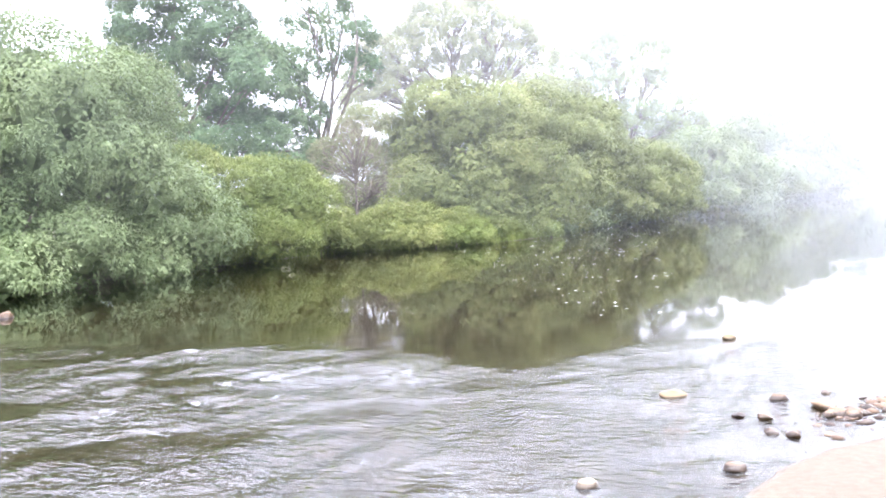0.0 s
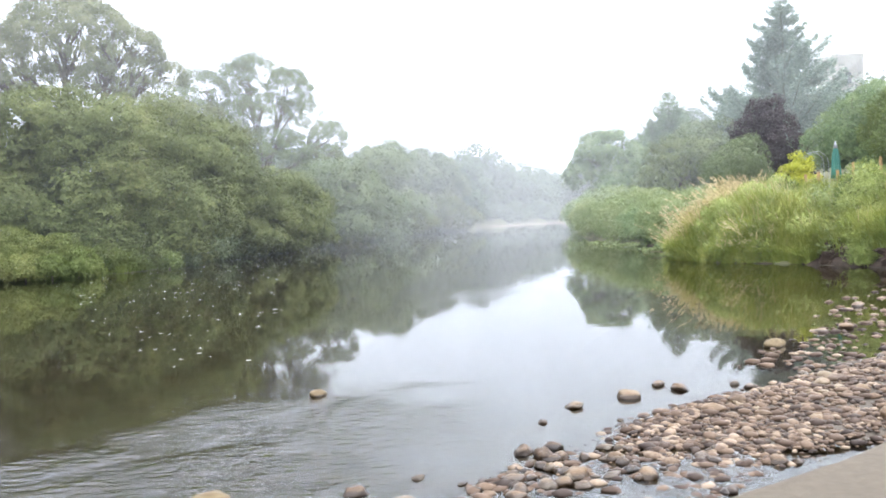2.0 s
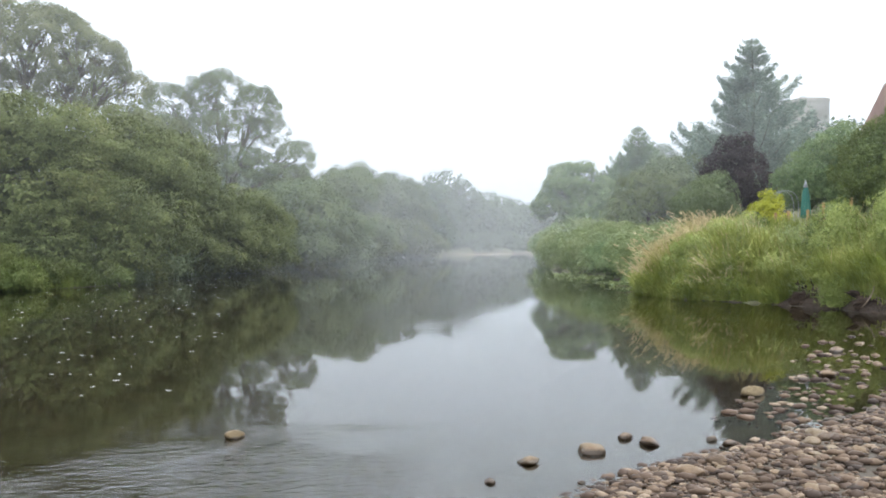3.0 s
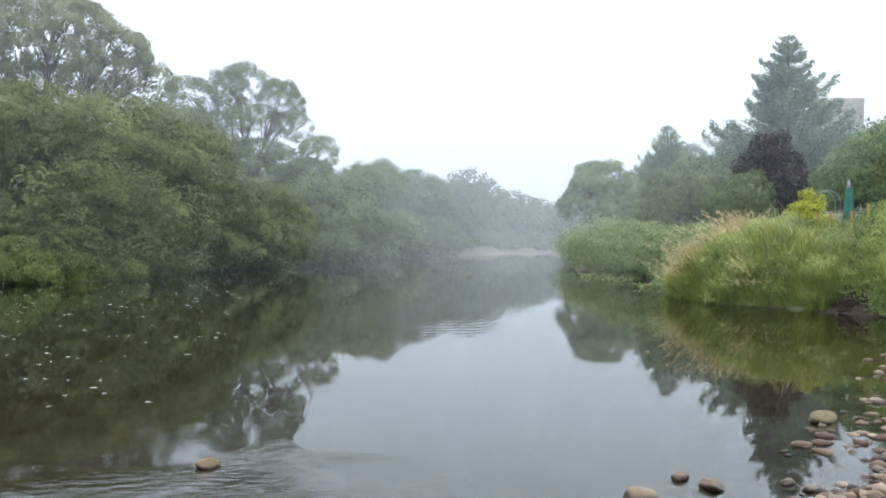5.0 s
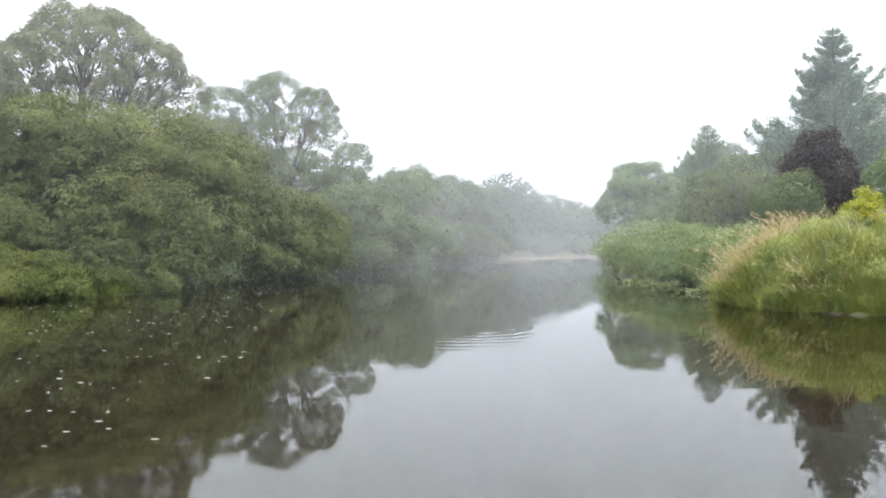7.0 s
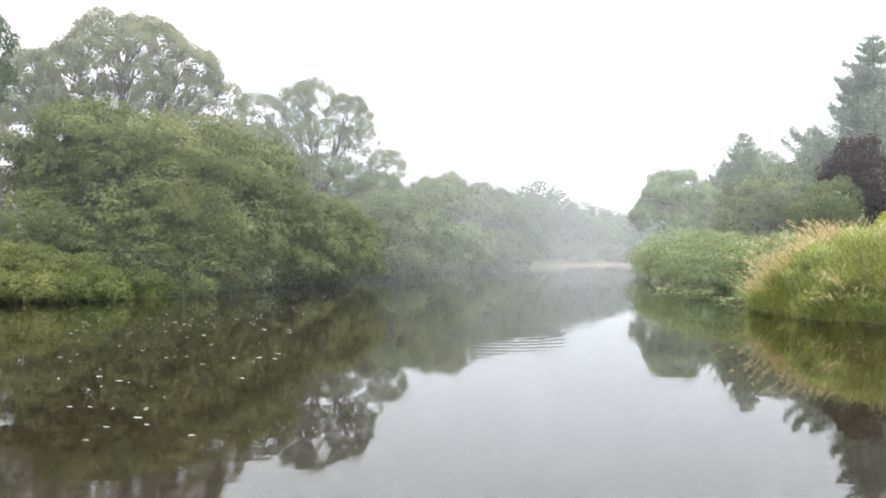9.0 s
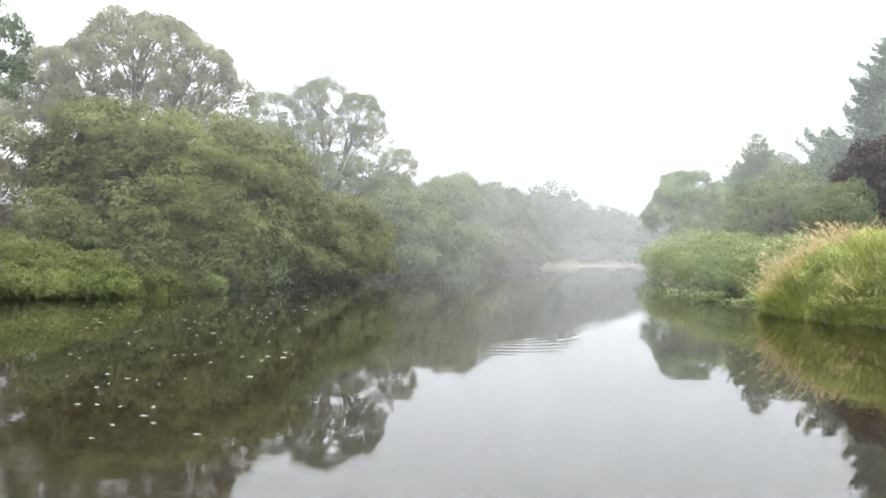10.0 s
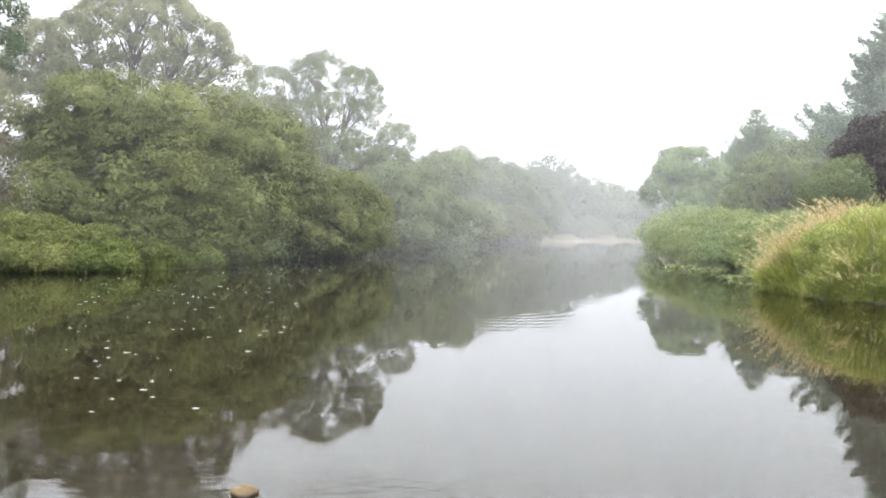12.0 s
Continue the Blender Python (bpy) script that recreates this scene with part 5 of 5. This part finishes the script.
def gravel_material():
    m, nt, out = material("gravel_stones")
    geo = nt.nodes.new("ShaderNodeNewGeometry")
    col = ramp_node(nt, [(0, (0.016, 0.009, 0.006)), (0.4, (0.062, 0.036, 0.021)), (0.75, (0.125, 0.080, 0.048)), (1, (0.34, 0.26, 0.18))])
    n = noise_node(nt, 40, 4, geo.outputs["Position"])
    nt.links.new(math_node(nt, "ADD", math_node(nt, "MULTIPLY", geo.outputs["Random Per Island"], 0.8), math_node(nt, "MULTIPLY", n.outputs[0], 0.2)), col.inputs[0])
    p = nt.nodes.new("ShaderNodeBsdfPrincipled")
    p.inputs["Roughness"].default_value = 0.75
    nt.links.new(col.outputs[0], p.inputs["Base Color"])
    nt.links.new(p.outputs[0], out.inputs[0])
    return m


MAT_GRAVELSTONES = gravel_material()
gravel_heap("gravel", beach_spots(4700, (-0.6, 0.6), (8.5, 10.5), 22, -0.15, 4.5), 0.017, 0.078, "mixed small gravel and pebbles at the water's edge")
gravel_heap("gravel", beach_spots(1500, (0.6, 1.4), (3.4, 4.8), 29, -0.1, 2.6), 0.014, 0.045, "fine brown gravel between the stones at the slipway")
gravel_heap("pebbles", [p for p in beach_spots(1300, (3.2, 5.5), (13, 14), 23, -4.5, 0.2) if p[0] > 3.5 + (p[1] - 6.5) * 0.68], 0.028, 0.1, "loose pebbles along the quiet inlet")

# far gravel bar across the bend
bm = bmesh.new()
bmesh.ops.create_grid(bm, x_segments=40, y_segments=8, size=1)
for vtx in bm.verts:
    x, y = vtx.co.x, vtx.co.y
    vtx.co = Vector((25 + x * 14, 161 + x * 9 + y * 1.6, 0.16 * (1 - y * y) * (1 - x * x) ** 0.5 + 0.05 * noise.noise(Vector((x * 9, y * 3, 0))) - 0.05))
tagged(part("gravel_bar", bm_mesh("gravel_bar", bm, MAT_GRAVEL, True)), "pale gravel bar at the bend of the river", "gravel bar", kind="structure")

# ---- garden things ----
for x, y, h in ((15.0, 29.4, 0.75), (15.45, 29.3, 0.8), (16.1, 29.1, 0.75), (16.6, 28.9, 0.9), (17.5, 28.6, 0.85)):
    post = tagged(new("fence_post"), "short orange-brown timber fence post", "fence post", "garden fence posts")
    post.location = (x, y, height_at(x, y) - 0.1)
    part("post", box_mesh("post", (0.09, 0.09, h + 0.3), MAT_POST, 0.012, (0, 0, (h + 0.3) / 2 - 0.15)), post)


def make_parasol(x, y):
    z = height_at(x, y)
    root = tagged(new("parasol"), "closed green garden parasol with a pale cap", "parasol")
    root.location = (x, y, z)
    root.scale = (0.85, 0.85, 0.95)
    vv, ff = tube([(0, 0, -0.2), (0, 0, 1.0), (0, 0, 2.0)], [0.022, 0.022, 0.02], 10)
    part("pole", mesh_from("pole", vv, ff, MAT_METAL, True), root)
    bm = bmesh.new()
    prof = [(0.03, 1.85), (0.09, 1.72), (0.14, 1.45), (0.17, 1.1), (0.19, 0.75), (0.21, 0.5), (0.17, 0.48)]
    rings = []
    for r, h in prof:
        rings.append([bm.verts.new((r * (1 + 0.22 * math.cos(8 * a)) * math.cos(a), r * (1 + 0.22 * math.cos(8 * a)) * math.sin(a), h)) for a in [i * math.pi / 24 for i in range(48)]])
    for r1, r2_ in zip(rings, rings[1:]):
        for i in range(48):
            bm.faces.new((r1[i], r1[(i + 1) % 48], r2_[(i + 1) % 48], r2_[i]))
    part("canopy", bm_mesh("canopy", bm, MAT_CLOTH, True), root, "folded green cloth canopy")
    bm = bmesh.new()
    bmesh.ops.create_cone(bm, segments=16, radius1=0.11, radius2=0.012, depth=0.3, cap_ends=True)
    bmesh.ops.translate(bm, vec=(0, 0, 1.9), verts=bm.verts)
    part("cap", bm_mesh("cap", bm, MAT_METAL, True), root, "pale grey cap")
    vv, ff = tube([(0, 0, -0.15), (0, 0, 0.05), (0, 0, 0.12)], [0.22, 0.22, 0.05], 16)
    part("foot", mesh_from("foot", vv, ff, MAT_METAL, True), root)


make_parasol(17.0, 31.0)
arch = tagged(new("garden_arch"), "thin grey metal hoop standing in the garden", "garden arch")
arch.location = (16.4, 31.6, height_at(16.4, 31.6))
for dy in (-0.2, 0.2):
    pts = [(-0.5, dy, -0.2), (-0.5, dy, 1.2)] + [(-0.5 * math.cos(a), dy, 1.2 + 0.5 * math.sin(a)) for a in np.linspace(0.2, 2.94, 10)] + [(0.5, dy, 1.2), (0.5, dy, -0.2)]
    vv, ff = tube(pts, [0.010] * len(pts), 6)
    part("hoop", mesh_from("hoop", vv, ff, MAT_METAL, True), arch)
for i in range(5):
    vv, ff = tube([(-0.5, -0.2, 0.2 + i * 0.25), (-0.5, 0, 0.2 + i * 0.25), (-0.5, 0.2, 0.2 + i * 0.25)], [0.008] * 3, 5)
    part("rung", mesh_from("rung", vv, ff, MAT_METAL, True), arch)


# ---- buildings on the slope ----
def house(x, y, turn, w, d, eaves, ridge, base_z):
    root = tagged(new("house"), "cream house with a red clay tile roof", "house")
    root.matrix_world = pose(x, y, base_z, 0, 0, turn)
    part("wall", box_mesh("wall", (w, d, eaves + 0.6), MAT_WALL, 0.02, (0, 0, eaves / 2 - 0.3)), root)
    bm = bmesh.new()
    o = 0.35
    a = [bm.verts.new(p) for p in ((-w / 2 - o, -d / 2 - o, eaves - 0.1), (w / 2 + o, -d / 2 - o, eaves - 0.1), (w / 2 + o, d / 2 + o, eaves - 0.1), (-w / 2 - o, d / 2 + o, eaves - 0.1),
                                   (-w / 2 + 0.2, 0, ridge), (w / 2 - 0.2, 0, ridge))]
    for q in ((0, 1, 5, 4), (2, 3, 4, 5), (1, 2, 5), (3, 0, 4), (3, 2, 1, 0)):
        bm.faces.new([a[i] for i in q])
    roof = part("roof", bm_mesh("roof", bm, MAT_TILE), root, "weathered red clay tiles")
    course = box_mesh("tile_course", (w + 0.4, 0.30, 0.05), MAT_TILE, 0.01)
    slope = math.atan2(ridge - eaves + 0.1, d / 2 + o)
    n = int(math.hypot(ridge - eaves, d / 2 + o) / 0.26)
    for i in range(n):
        s = (i + 0.5) / n
        t = part("tile_course", course, roof)
        t.matrix_world = pose(0, -(d / 2 + o) * (1 - s), eaves - 0.1 + (ridge - eaves + 0.1) * s + 0.03, math.degrees(slope) - 5, 0, 0) @ Matrix.Diagonal((1 - 0.12 * s, 1, 1, 1))
    ch = part("chimney", box_mesh("chimney", (0.6, 0.55, 1.8), MAT_BRICK, 0.02, (-w / 2 + 0.9, 0, ridge + 0.1)), roof, "red brick chimney")
    for dx in (-0.14, 0.14):
        vv, ff = tube([(-w / 2 + 0.9 + dx, 0, ridge + 0.97), (-w / 2 + 0.9 + dx, 0, ridge + 1.25)], [0.12, 0.1], 10)
        part("chimney_pot", mesh_from("chimney_pot", vv, ff, MAT_TILE, True), roof)
    for i in range(3):
        for h in (1.4, 3.9):
            wx = -w / 2 + 1.8 + i * (w - 3.6) / 2
            win = part("window", box_mesh("window", (1.1, 0.1, 1.3), MAT_FOAM, 0.02, (wx, -d / 2 - 0.03, h)), root, "white window frame")
            part("pane", box_mesh("pane", (0.42, 0.02, 1.05), MAT_GLASS, 0, (wx - 0.25, -d / 2 - 0.09, h)), win)
            part("pane", box_mesh("pane", (0.42, 0.02, 1.05), MAT_GLASS, 0, (wx + 0.25, -d / 2 - 0.09, h)), win)
    return root


house(36.2, 48, -18, 10, 7, 5.2, 7.6, 3.9)

tower = tagged(new("stone_tower"), "pale old stone tower fading in the mist", "tower")
tower.location = (70.8, 135, 11.6)
part("wall", box_mesh("wall", (5.1, 5.1, 16), MAT_LIMESTONE, 0.05, (0, 0, 5.4)), tower)
part("parapet", box_mesh("parapet", (5.3, 5.3, 0.55), MAT_LIMESTONE, 0.05, (0, 0, 13.0)), tower)
for z in (4.7, 9.4):
    part("window", box_mesh("window", (0.9, 0.1, 1.9), MAT_GLASS, 0.02, (0, -2.58, z)), tower)
for x, y, s in ((62, 112, 1.45), (69, 118, 1.55), (50, 116, 1.1), (76, 110, 1.5), (45, 104, 0.7)):
    t = copy_thing(wood, pose(x, y, height_at(x, y) - 0.3, 0, 0, x * 37))
    t.scale = (s * 0.8, s * 0.8, s * 0.85)

# ---- foam on the water ----
n = 130
fx, fy = rng.uniform(-14, 2, n * 3), np.exp(rng.uniform(math.log(8), math.log(48), n * 3))
ok = (shore_distance(fx, fy) < -1.5) & (fx < -1.0 - 0.13 * fy) & (fx > -0.46 * fy)
fx, fy = fx[ok][:n], fy[ok][:n]
pieces = []
for x, y in zip(fx, fy):
    s = r3.uniform(0.006, 0.02) * (0.7 + 0.025 * y)
    ang = np.linspace(0, 2 * np.pi, 8, endpoint=False)
    rad = s * (1 + 0.35 * rng.normal(size=8).clip(-1, 1))
    ring = np.stack([x + np.cos(ang) * rad * 2.4, y + np.sin(ang) * rad * 0.8, np.full(8, 0.003)], 1)
    top = np.array([[x, y, 0.006]])
    pieces.append((np.concatenate([ring, top]), np.array([[i, (i + 1) % 8, 8] for i in range(8)])))
v, f = joined(pieces)
tagged(part("foam_flecks", mesh_from("foam_flecks", v, f, MAT_FOAM)), "small white foam flecks drifting on the water", "foam", kind="stuff")
